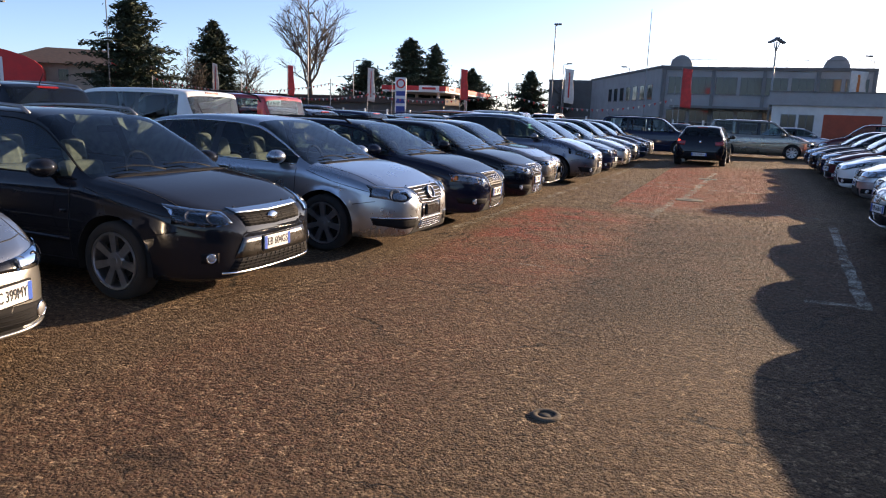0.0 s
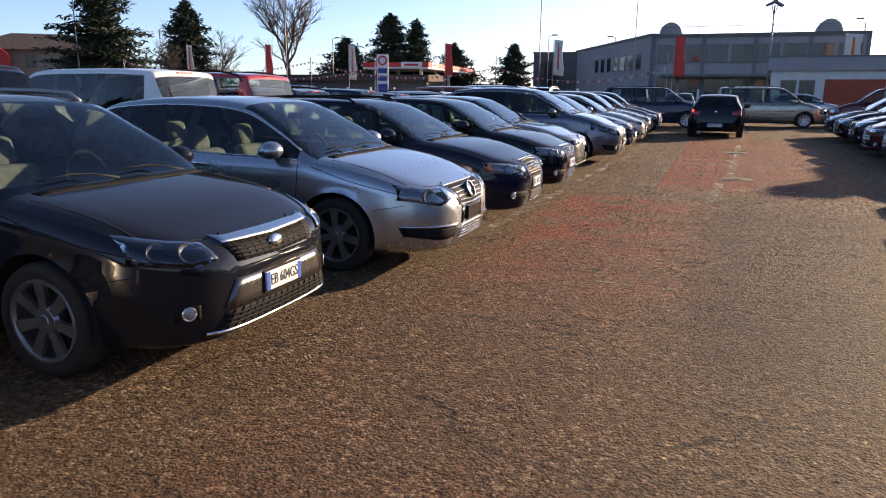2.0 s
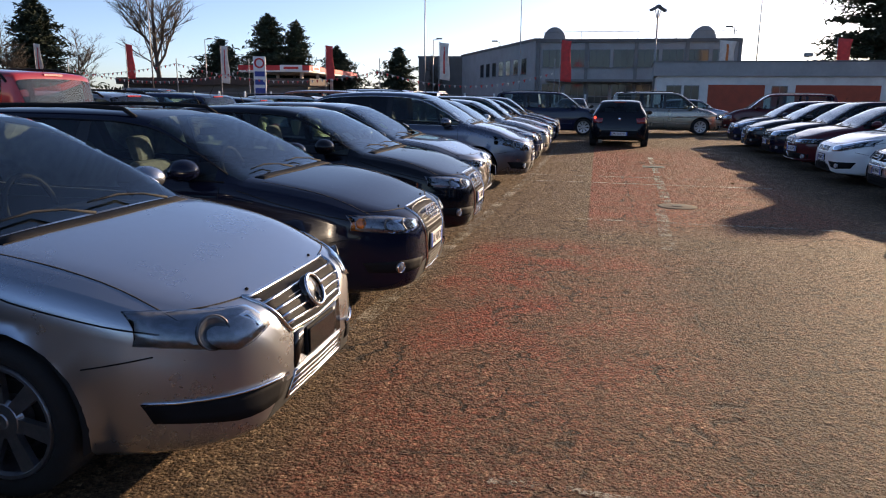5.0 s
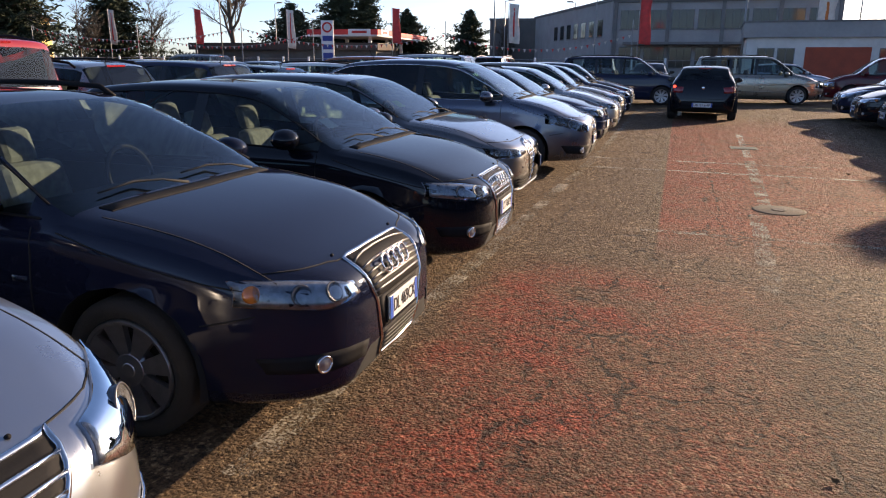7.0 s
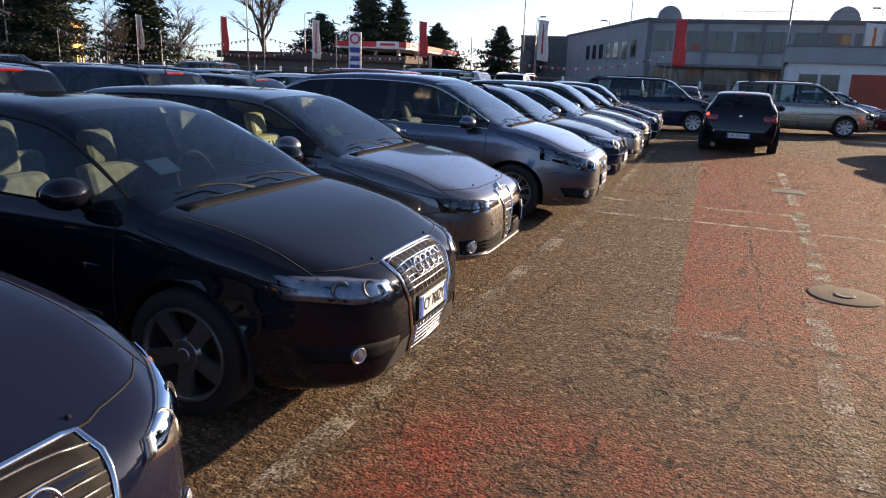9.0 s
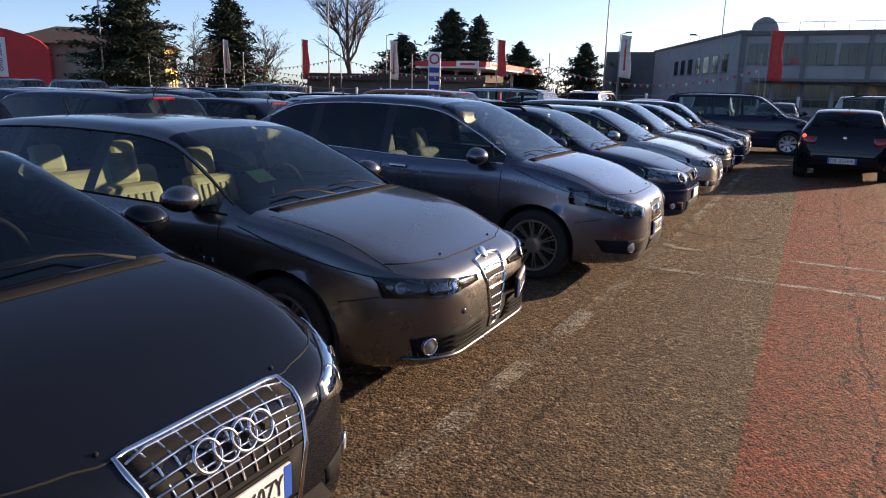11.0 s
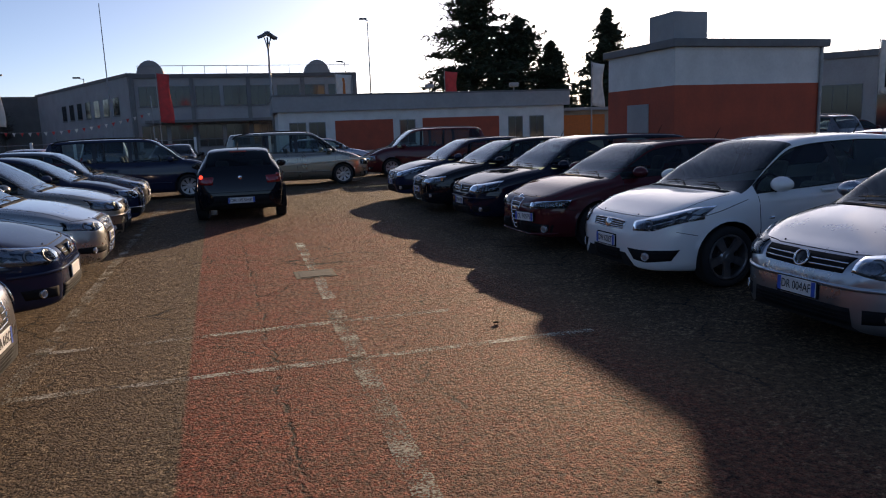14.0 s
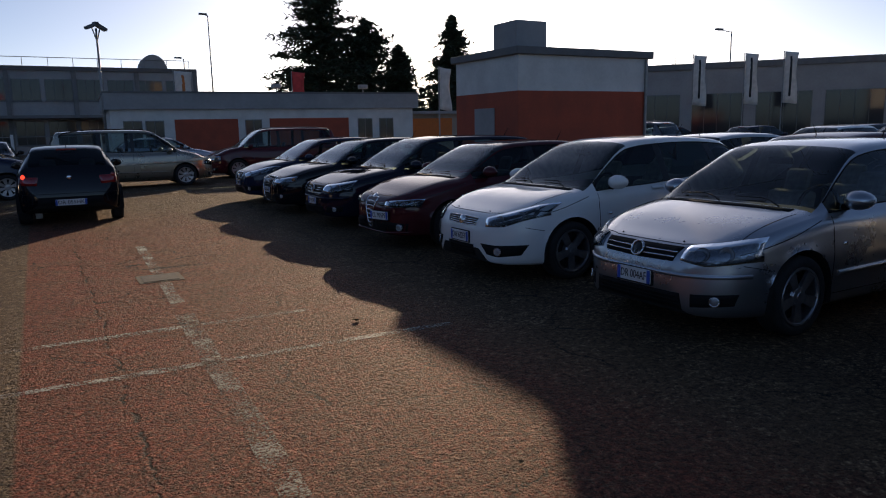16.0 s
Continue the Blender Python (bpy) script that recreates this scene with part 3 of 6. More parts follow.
def car(label, color, spec, face=None, rim="five", seats=FABRIC, glass=None, trim=None, rails=None, detail=2, rear=None, antenna=True, name="car", lower=None, sticker=None):
    """One car: its body, glass, wheels and fittings, nose at the origin and pointing to +x."""
    c = dict(BASE, **spec)
    root = tagged(new(name), label, "car" if name == "car" else name.replace("_", " "))
    verts, faces, use, line = shell(c)
    P = Panels(verts, faces, root, c["L"], c["hl"])
    col, gl = PAINT[color], glass or GLASS
    groups = {}
    for f, u in zip(faces, use):
        groups.setdefault("body" if u in ("body", "under", "pillar") else u, []).append((f, u))
    names = {"body": "body", "windshield": "windshield", "rear_window": "rear_window"}
    for g, fs in groups.items():
        ids = sorted({i for f, _ in fs for i in f})
        back = {i: k for k, i in enumerate(ids)}
        mats = [col, UNDER, GLOSSBLACK] if g == "body" else [TINTED if c.get("privacy") and ("rear" in g or "quarter" in g) else gl]
        me = mesh_of(names.get(g, "side_window"), verts[ids], [tuple(back[i] for i in f) for f, _ in fs], mats,
                     [{"under": 1, "pillar": 2}.get(u, 0) for _, u in fs] if g == "body" else None)
        put(names.get(g, "side_window"), me, root)
    W, r, half = c["W"], c["r"], c["W"] / 2
    # wheels
    tyre, disc = tyre_meshes(r)
    rm = rim_mesh(rim, r)
    for ax in (c["fo"], c["fo"] + c["wb"]):
        for e in (1, -1):
            t = put("wheel", tyre, root)
            t.matrix_basis = Matrix.Translation((-ax, e * (half - 0.025), r)) @ (Matrix() if e > 0 else Matrix.Rotation(math.pi, 4, "Z")) @ Matrix.Rotation(0.3 * ax, 4, "Y")
            put("rim", rm, t)
            put("brake_disc", disc, t)
            Ra, n = r * 1.13 + 0.012, 14
            vs, fs = [], []
            for k in range(n + 1):
                a = math.pi * (k / n * 1.16 - 0.08)
                for y in (half * 0.99, half * 0.60):
                    vs.append((-ax + math.cos(a) * Ra, e * y, r + math.sin(a) * Ra))
            fs = [(2 * k, 2 * k + 1, 2 * k + 3, 2 * k + 2) for k in range(n)] + [tuple(2 * k + 1 for k in range(n + 1))]
            put("arch_liner", mesh_of("arch_liner", vs, fs, [UNDER]), root)
    # cabin
    sc, sr, rb = c["sc"], c["sr"], c["rb"]
    seat_s = c["bp"] + 0.02
    part("cabin_floor", box(-rb - 0.2, -sc - 0.1, -half * 0.86, half * 0.86, 0.22, 0.30), FABRIC, root)
    part("door_lining", box(-c["g1"], -sc - 0.25, half * 0.86, half * 0.885, 0.25, c["b0"] - 0.03), FABRIC, root)
    part("door_lining", box(-c["g1"], -sc - 0.25, -half * 0.885, -half * 0.86, 0.25, c["b0"] - 0.03), FABRIC, root)
    dz = c["hc"] - 0.045
    part("dashboard", box(-sc - 0.62, -sc - 0.10, -half * 0.84, half * 0.84, 0.55, dz, 0.05), PLASTIC, root)
    for e in (1, -1):
        add_seat("front_seat", seats, 0.25, root, (-seat_s + 0.25, e * 0.37, 0.04 + (0.06 if c["H"] > 1.55 else 0)), seats is CREAM)
    add_seat("rear_bench", seats, 0.60, root, (-seat_s - 0.62, 0, 0.05), False)
    if detail > 0:
        pts = [Vector((-sc - 0.72 - 0.05 * math.sin(k * math.tau / 20), 0.37 + 0.18 * math.cos(k * math.tau / 20), c["hc"] - 0.06 + 0.18 * math.sin(k * math.tau / 20))) for k in range(21)]
        part("steering_wheel", tube(pts, 0.016, 6), PLASTIC, root, "", True)
        mx = sc + 0.80 * (sr - sc)
        bm = box(-mx - 0.055, -mx - 0.025, -0.12, 0.12, c["H"] - 0.215, c["H"] - 0.155, 0.012)
        part("interior_mirror", bm, PLASTIC, root)
    # mirrors, handles, wipers, seams
    ms = sc + 0.42
    for e, way in ((1, "left"), (-1, "right")):
        p = P.hit(way, ms, c["b0"] + 0.03)
        bm = bmesh.new()
        bmesh.ops.create_uvsphere(bm, u_segments=14, v_segments=10, radius=1)
        for v in bm.verts:
            v.co = Vector((max(v.co.x, -0.42) * 0.115, v.co.y * 0.115, v.co.z * 0.078 * (1 - 0.12 * v.co.y * e)))
        bmesh.ops.translate(bm, vec=(-ms + 0.02, p.y + e * 0.125, c["b0"] + 0.085), verts=bm.verts)
        mo = part("wing_mirror", bm, lower or col, root, "", True)
        part("mirror_foot", tube([(-ms, p.y - e * 0.01, c["b0"] + 0.02), (-ms + 0.005, p.y + e * 0.05, c["b0"] + 0.035), (-ms + 0.01, p.y + e * 0.09, c["b0"] + 0.05)], [0.035, 0.026, 0.03], 8), PLASTIC, mo, "", True)
        if detail > 0:
            zh = c["b1"] - 0.13
            for hs in (c["bp"] - 0.20, c["cp"] - 0.16)[: 1 if c.get("doors") == 2 else 2]:
                P.sheet("door_handle", way, [(hs - 0.09, zh + 0.018), (hs + 0.09, zh + 0.022)], [(hs - 0.09, zh - 0.012), (hs + 0.09, zh - 0.010)], trim or col, 0.028, 6, 3, 0.02)
            door0 = sc + 0.18
            for ss, za in ((door0, c["b0"] - 0.03), (c["bp"], c["b0"] - 0.01), (c["cp"] if c["cp"] < c["fo"] + c["wb"] - r * 1.2 else c["fo"] + c["wb"] - r * 1.13, c["b1"] - 0.02)):
                P.strip("door_seam", way, [(ss, za), (ss + 0.01, 0.6), (ss, 0.30)], 0.0042, UNDER, 0.0, 4)
            P.strip("sill_seam", way, [(c["fo"] + r * 1.2, 0.295), (c["fo"] + c["wb"] - r * 1.2, 0.30)], 0.0042, UNDER, 0.0, 4)
            P.sheet("door_moulding", way, [(c["fo"] + r * 1.35, 0.475), (c["fo"] + c["wb"] - r * 1.3, 0.505)], [(c["fo"] + r * 1.35, 0.435), (c["fo"] + c["wb"] - r * 1.3, 0.465)], lower or col, 0.012, 14, 2, 0.012)
            P.sheet("side_indicator", way, [(c["fo"] + r * 1.45, 0.70), (c["fo"] + r * 1.45 + 0.07, 0.70)], [(c["fo"] + r * 1.45, 0.675), (c["fo"] + r * 1.45 + 0.07, 0.675)], LENS, 0.006, 4, 3, 0.01)
            P.strip("wing_seam", way, [(0.30, c["hl"] - 0.06), (0.75 * sc, c["hl"] + 0.45 * (c["hc"] - c["hl"]) - 0.045), (sc + 0.05, c["hc"] - 0.075)], 0.0042, UNDER, 0.0, 4)
            P.strip("bumper_seam", way, [(0.32, 0.60), (c["fo"] - r * 1.15, 0.56)], 0.004, UNDER, 0.0, 4)
        tm = trim or PLASTIC
        for rw in (14, 17):
            pts = [v + Vector((0, e * 0.004, 0)) for v in line(rw, sc + 0.14, c["g1"] + 0.02, e)]
            if detail > 0 or trim:
                part("window_trim", tube(pts, 0.0075 if trim else 0.006, 5), tm, root, "", True)
        if rails:
            ry = half * c["roofw"] * 0.93
            zz = lambda s__: P.hit("top", s__, e * ry)
            a0, a1 = sr + 0.12, rb - 0.05
            pts = [zz(a0) + Vector((0, 0, -0.005)), zz(a0 + 0.1) + Vector((0, 0, 0.045))] + [zz(a0 + 0.1 + (a1 - a0 - 0.2) * k / 5) + Vector((0, 0, 0.05)) for k in range(1, 5)] + [zz(a1 - 0.1) + Vector((0, 0, 0.045)), zz(a1) + Vector((0, 0, -0.005))]
            part("roof_rail", tube(pts, 0.017, 8), rails, root, "", True)
    if detail > 0:
        for y0, y1 in ((0.52, 0.02), (-0.06, -0.56)):
            p0 = P.hit("top", sc - 0.02, y0) + Vector((0, 0, 0.02))
            p1 = P.hit("top", sc + 0.10, (y0 + y1) / 2) + Vector((0, 0, 0.022))
            p2 = P.hit("top", sc + 0.085, y1) + Vector((0, 0, 0.022))
            part("wiper", tube([p0, p0.lerp(p1, 0.5) + Vector((0, 0, 0.012)), p1, p2], [0.008, 0.005, 0.006, 0.004], 6), RUBBER, root, "", True)
        P.sheet("cowl", "top", [(sc - 0.06, -half * 0.72), (sc - 0.085, 0), (sc - 0.06, half * 0.72)], [(sc + 0.015, -half * 0.72), (sc + 0.0, 0), (sc + 0.015, half * 0.72)], PLASTIC, 0.004, 14, 3, 0.01)
        for y in (-0.33, 0.33):
            P.disc("washer_nozzle", "front", y, c["hl"] + 0.5 * (c["hc"] - c["hl"]), 0.008, PLASTIC, -0.004, 0.012)
        hy = half * 0.80
        P.strip("bonnet_seam", "front", [(-half * 0.78, c["hl"] + 0.005), (-half * 0.4, c["hl"] - 0.008), (0, c["hl"] - 0.012), (half * 0.4, c["hl"] - 0.008), (half * 0.78, c["hl"] + 0.005)], 0.0045, UNDER, -0.001, 4)
        for e in (1, -1):
            P.strip("bonnet_seam", "top", [(0.26, e * hy * 0.98), (0.6 * sc, e * hy), (sc - 0.08, e * hy * 1.02)], 0.004, UNDER, -0.001, 4)
    if antenna:
        p = P.hit("top", rb - 0.12, 0)
        part("aerial", tube([p, p + Vector((-0.10, 0, 0.16))], [0.008, 0.003], 6), PLASTIC, root, "", True)
    if sticker:
        ss = sc + 0.26
        top_p = [P.hit("top", ss + a, -0.46 + b) - Vector((0, 0, 0.012)) for a, b in ((0, 0), (0.1, 0), (0.1, 0.16), (0, 0.16))]
        put("windscreen_card", mesh_of("windscreen_card", top_p + [p - Vector((0, 0, 0.003)) for p in top_p], [(0, 1, 2, 3), (7, 6, 5, 4), (0, 4, 5, 1), (1, 5, 6, 2), (2, 6, 7, 3), (3, 7, 4, 0)], [sticker], smooth=False), root)
    # tail
    L, zt = c["L"], 0.80 if c["tail"] != "sedan" else 0.82
    for e in (1, -1):
        if c["H"] > 1.6 or c.get("tall_lamps"):
            P.sheet("tail_light", "rear", [(e * half * 0.74, 1.12), (e * half * 0.90, 1.10)], [(e * half * 0.74, 0.72), (e * half * 0.93, 0.70)], REDLENS, 0.01, 6, 6, 0.03)
        else:
            P.sheet("tail_light", "rear", [(e * half * 0.55, zt + 0.09), (e * half * 0.92, zt + 0.10)], [(e * half * 0.58, zt - 0.06), (e * half * 0.95, zt - 0.05)], REDLENS, 0.01, 8, 4, 0.03)
    P.strip("rear_bumper_seam", "rear", [(-half * 0.9, 0.58), (0, 0.58), (half * 0.9, 0.58)], 0.005, UNDER, 0.0, 4)
    if c["tail"] != "sedan":
        zb = c["H"] - 0.075
        bm = box(-0.012, 0.012, -0.17, 0.17, -0.014, 0.014, 0.005)
        p = P.hit("rear", 0, zb)
        bmesh.ops.translate(bm, vec=p + Vector((-0.004, 0, 0)), verts=bm.verts)
        part("high_brake_light", bm, REDLENS, root)
        if detail > 0 or rear:
            pr = P.hit("top", c["sw"] - 0.10, 0) + Vector((-0.02, 0, 0.012))
            part("rear_wiper", tube([pr, P.hit("top", c["sw"] - 0.16, 0.20) + Vector((-0.01, 0, 0.016)), P.hit("top", c["sw"] - 0.17, 0.38) + Vector((-0.01, 0, 0.014))], 0.009, 6), PLASTIC, root, "", True)
    if face:
        face(P, c, col)
    if rear:
        rear(P, c, col)
    return root


def place(ob, x, y, turn=0.0):
    ob.matrix_basis = pose(x, y, 0, 0, 0, turn)
    return ob


# ---- car fronts ----
def common_low(P, z0, z1, wide, bars=3, mat=None):
    return mesh_grille(P, "lower_grille", [(-wide, z1), (0, z1 - 0.004), (wide, z1)], [(-wide * 1.04, z0), (0, z0 - 0.01), (wide * 1.04, z0)], PLASTIC, bars, 0, mat or PLASTIC, frame=False)


def fog_slots(P, top, bot, lamp=None, mat=None, edge=None):
    for e in (1, -1):
        f = lambda p: [(a * e, b) for a, b in p]
        ob = P.sheet("fog_recess", "front", f(top), f(bot), mat or PLASTIC, 0.003, 10, 4, 0.02)
        if edge:
            P.strip("chrome_edge", "front", f(top), 0.007, edge, 0.010, 5, ob)
        if lamp:
            P.disc("fog_light", "front", lamp[0] * e, lamp[1], lamp[2], REFLECTOR, 0.006, 0.01, ob)
            P.ring("fog_ring", "front", lamp[0] * e, lamp[1], lamp[2], 0.006, CHROME, 0.012, ob)


def wagon_front(text):
    def f(P, c, col):
        mesh_grille(P, "grille", [(-0.42, 0.715), (0, 0.705), (0.42, 0.715)], [(-0.37, 0.615), (0, 0.60), (0.37, 0.615)], PLASTIC, 4, 11, PLASTIC, frame=False)
        P.sheet("chrome_bar", "front", [(-0.44, 0.752), (0, 0.738), (0.44, 0.752)], [(-0.42, 0.712), (0, 0.70), (0.42, 0.712)], CHROME, 0.022, 20, 4, 0.03)
        P.disc("badge", "front", 0, 0.665, 0.062, CHROME, 0.012, 0.014, squash=0.55)
        P.sheet("bumper_insert", "front", [(-0.42, 0.53), (0, 0.52), (0.42, 0.53)], [(-0.50, 0.375), (0, 0.36), (0.50, 0.375)], PAINT["darkgrey"], 0.006, 16, 4, 0.02)
        mesh_grille(P, "lower_grille", [(-0.49, 0.365), (0, 0.355), (0.49, 0.365)], [(-0.56, 0.265), (0, 0.245), (0.56, 0.265)], PLASTIC, 3, 15, PLASTIC, frame=False)
        P.strip("lip", "front", [(-0.60, 0.262), (-0.3, 0.24), (0, 0.235), (0.3, 0.24), (0.60, 0.262)], 0.012, CHROME, 0.004)
        lamp_unit(P, "headlight", "front", [(0.53, 0.735), (0.68, 0.765), (0.80, 0.80)], [(0.50, 0.65), (0.66, 0.63), (0.82, 0.66)], [(0.62, 0.70, 0.055), (0.73, 0.715, 0.05)], GLOSSBLACK)
        fog_slots(P, [(0.62, 0.43), (0.72, 0.43)], [(0.62, 0.35), (0.72, 0.35)], (0.67, 0.39, 0.035))
        plate(P, "front", 0, 0.455, text)
    return f


def chrome_front(text=None):
    def f(P, c, col):
        mesh_grille(P, "grille", [(-0.41, 0.735), (0, 0.742), (0.41, 0.735)], [(-0.29, 0.565), (0, 0.55), (0.29, 0.565)], CHROME, 4, 0, CHROME, 0.013, bar_r=0.009)
        P.disc("badge", "front", 0, 0.655, 0.078, GLOSSBLACK, 0.016, 0.012)
        P.ring("badge_ring", "front", 0, 0.655, 0.074, 0.009, CHROME, 0.030)
        P.strip("badge_mark", "front", [(-0.045, 0.70), (-0.018, 0.61), (0, 0.65), (0.018, 0.61), (0.045, 0.70)], 0.007, CHROME, 0.030, 5, step=0.2)
        P.sheet("plate_panel", "front", [(-0.27, 0.55), (0.27, 0.55)], [(-0.28, 0.39), (0.28, 0.39)], GLOSSBLACK, 0.004, 10, 3, 0.02)
        mesh_grille(P, "lower_grille", [(-0.28, 0.375), (0, 0.37), (0.28, 0.375)], [(-0.32, 0.27), (0, 0.26), (0.32, 0.27)], CHROME, 3, 0, CHROME, 0.008, bar_r=0.005)
        lamp_unit(P, "headlight", "front", [(0.47, 0.715), (0.62, 0.735), (0.80, 0.765)], [(0.43, 0.635), (0.60, 0.585), (0.815, 0.645)], [(0.66, 0.665, 0.066)], REFLECTOR)
        fog_slots(P, [(0.36, 0.40), (0.60, 0.41), (0.82, 0.42)], [(0.38, 0.30), (0.60, 0.29), (0.80, 0.34)], None, None, CHROME)
        if text:
            plate(P, "front", 0, 0.47, text)
        else:
            plate(P, "front", 0, 0.47, "", 0.30, 0, GLOSSBLACK)
    return f


def tall_frame_front(text, posts=0):
    def f(P, c, col):
        mesh_grille(P, "grille", [(-0.31, 0.745), (-0.2, 0.76), (0, 0.765), (0.2, 0.76), (0.31, 0.745)], [(-0.27, 0.56), (0, 0.555), (0.27, 0.56)], PLASTIC, 6, posts, CHROME if posts else material("grille_grey", (0.16, 0.16, 0.16), 0.35, 0.8, vary=0.1), frame=False, bar_r=0.0055)
        P.sheet("plate_panel", "front", [(-0.27, 0.555), (0.27, 0.555)], [(-0.235, 0.395), (0.235, 0.395)], PLASTIC, 0.006, 10, 3, 0.02)
        mesh_grille(P, "lower_grille", [(-0.235, 0.385), (0.235, 0.385)], [(-0.205, 0.265), (0, 0.255), (0.205, 0.265)], PLASTIC, 4, posts, CHROME if posts else DARKALLOY, frame=False, bar_r=0.005)
        P.strip("grille_frame", "front", [(-0.215, 0.262), (-0.315, 0.70), (-0.31, 0.745), (-0.27, 0.765), (0, 0.782), (0.27, 0.765), (0.31, 0.745), (0.315, 0.70), (0.215, 0.262), (0, 0.247)], 0.010, CHROME, 0.003, 6, step=0.03, closed=True)
        for k in range(4):
            P.ring("badge_ring", "front", -0.105 + 0.07 * k, 0.665, 0.046, 0.006, CHROME, 0.022)
        lamp_unit(P, "headlight", "front", [(0.43, 0.675), (0.60, 0.715), (0.79, 0.745)], [(0.41, 0.625), (0.60, 0.600), (0.80, 0.645)], [(0.54, 0.660, 0.042), (0.66, 0.672, 0.042)], REFLECTOR, None if posts else (0.765, 0.69, 0.036))
        fog_slots(P, [(0.38, 0.40), (0.60, 0.41), (0.78, 0.42)], [(0.40, 0.33), (0.60, 0.32), (0.76, 0.35)], (0.62, 0.365, 0.035))
        plate(P, "front", 0, 0.475, text)
    return f


def shield_front(text):
    def f(P, c, col):
        mesh_grille(P, "shield_grille", [(-0.165, 0.70), (0, 0.712), (0.165, 0.70)], [(-0.05, 0.29), (0, 0.28), (0.05, 0.29)], CHROME, 6, 0, CHROME, 0.013, bar_r=0.009)
        P.disc("badge", "front", 0, 0.712, 0.042, CHROME, 0.010, 0.010)
        for e in (1, -1):
            g = lambda p: [(a * e, b) for a, b in p]
            ob = P.sheet("headlight", "front", g([(0.22, 0.640), (0.5, 0.668), (0.80, 0.705)]), g([(0.22, 0.605), (0.5, 0.592), (0.79, 0.592)]), GLOSSBLACK, 0.003, 14, 4, 0.02)
            for y, z in ((0.50, 0.632), (0.62, 0.640), (0.74, 0.648)):
                P.disc("reflector_bowl", "front", y * e, z, 0.034, REFLECTOR, 0.004, 0.006, ob)
                P.ring("bowl_rim", "front", y * e, z, 0.036, 0.005, GLOSSBLACK, 0.010, ob)
            P.sheet("lens", "front", g([(0.45, 0.662), (0.62, 0.682), (0.80, 0.702)]), g([(0.45, 0.594), (0.62, 0.592), (0.79, 0.595)]), LENS, 0.020, 10, 4, 0.004, ob)
        fog_slots(P, [(0.17, 0.42), (0.45, 0.40), (0.72, 0.37)], [(0.13, 0.27), (0.45, 0.265), (0.70, 0.27)], (0.64, 0.32, 0.045))
        for e in (1, -1):
            for z in (0.30, 0.33, 0.36):
                P.strip("intake_bar", "front", [(0.18 * e, z), (0.55 * e, z - 0.005)], 0.005, PLASTIC, 0.010, 4)
        P.strip("lip", "front", [(-0.74, 0.255), (-0.4, 0.238), (0, 0.232), (0.4, 0.238), (0.74, 0.255)], 0.014, col, 0.012)
        for y in (0.42, -0.42):
            P.disc("parking_sensor", "front", y, 0.475, 0.016, col, 0.0, 0.006)
        plate(P, "front", 0.36, 0.475, text)
    return f


def small_grille_front(text, wide=0.20, z1=0.70, z0=0.545, lamps=GLOSSBLACK, bar=CHROME, fog=True, badge=0.05):
    def f(P, c, col):
        mesh_grille(P, "grille", [(-wide, z1), (0, z1 + 0.008), (wide, z1)], [(-wide * 0.92, z0), (0, z0 - 0.012), (wide * 0.92, z0)], CHROME, 3, 0, bar, 0.010)
        P.disc("badge", "front", 0, (z0 + z1) / 2, badge, CHROME, 0.014, 0.012)
        lamp_unit(P, "headlight", "front", [(0.44, 0.685), (0.62, 0.75), (0.84, 0.86)], [(0.47, 0.60), (0.66, 0.61), (0.85, 0.72)], [(0.60, 0.67, 0.05), (0.73, 0.715, 0.05)], lamps)
        common_low(P, 0.27, 0.39, 0.26)
        if fog:
            fog_slots(P, [(0.40, 0.42), (0.60, 0.41), (0.80, 0.42)], [(0.48, 0.31), (0.60, 0.285), (0.76, 0.31)], (0.60, 0.345, 0.04))
        plate(P, "front", 0, 0.465, text)
    return f


def slat_front(text, lamps=REFLECTOR, badge=0.06, wide=0.40, bar=CHROME, blank=False):
    def f(P, c, col):
        mesh_grille(P, "grille", [(-wide, 0.715), (0, 0.712), (wide, 0.715)], [(-wide * 0.9, 0.61), (0, 0.60), (wide * 0.9, 0.61)], PLASTIC, 2, 0, bar, frame=False, bar_r=0.008)
        P.disc("badge", "front", 0, 0.66, badge, GLOSSBLACK, 0.014, 0.012)
        P.ring("badge_ring", "front", 0, 0.66, badge, 0.008, CHROME, 0.026)
        P.strip("badge_mark", "front", [(-badge * 0.6, 0.66 + badge * 0.6), (-badge * 0.25, 0.66 - badge * 0.6), (0, 0.66), (badge * 0.25, 0.66 - badge * 0.6), (badge * 0.6, 0.66 + badge * 0.6)], 0.006, CHROME, 0.027, 5, step=0.2)
        lamp_unit(P, "headlight", "front", [(0.44, 0.725), (0.62, 0.755), (0.80, 0.80)], [(0.43, 0.625), (0.62, 0.595), (0.82, 0.63)], [(0.56, 0.675, 0.058), (0.69, 0.685, 0.055)], lamps)
        P.sheet("bumper_strip", "front", [(-0.80, 0.535), (0, 0.53), (0.80, 0.535)], [(-0.80, 0.505), (0, 0.50), (0.80, 0.505)], col, 0.012, 20, 3, 0.015)
        common_low(P, 0.26, 0.38, 0.44, 3)
        fog_slots(P, [(0.52, 0.38), (0.76, 0.39)], [(0.52, 0.28), (0.74, 0.30)], (0.66, 0.335, 0.035))
        plate(P, "front", 0, 0.455, text, blank=PLATEWHITE if blank else None)
    return f


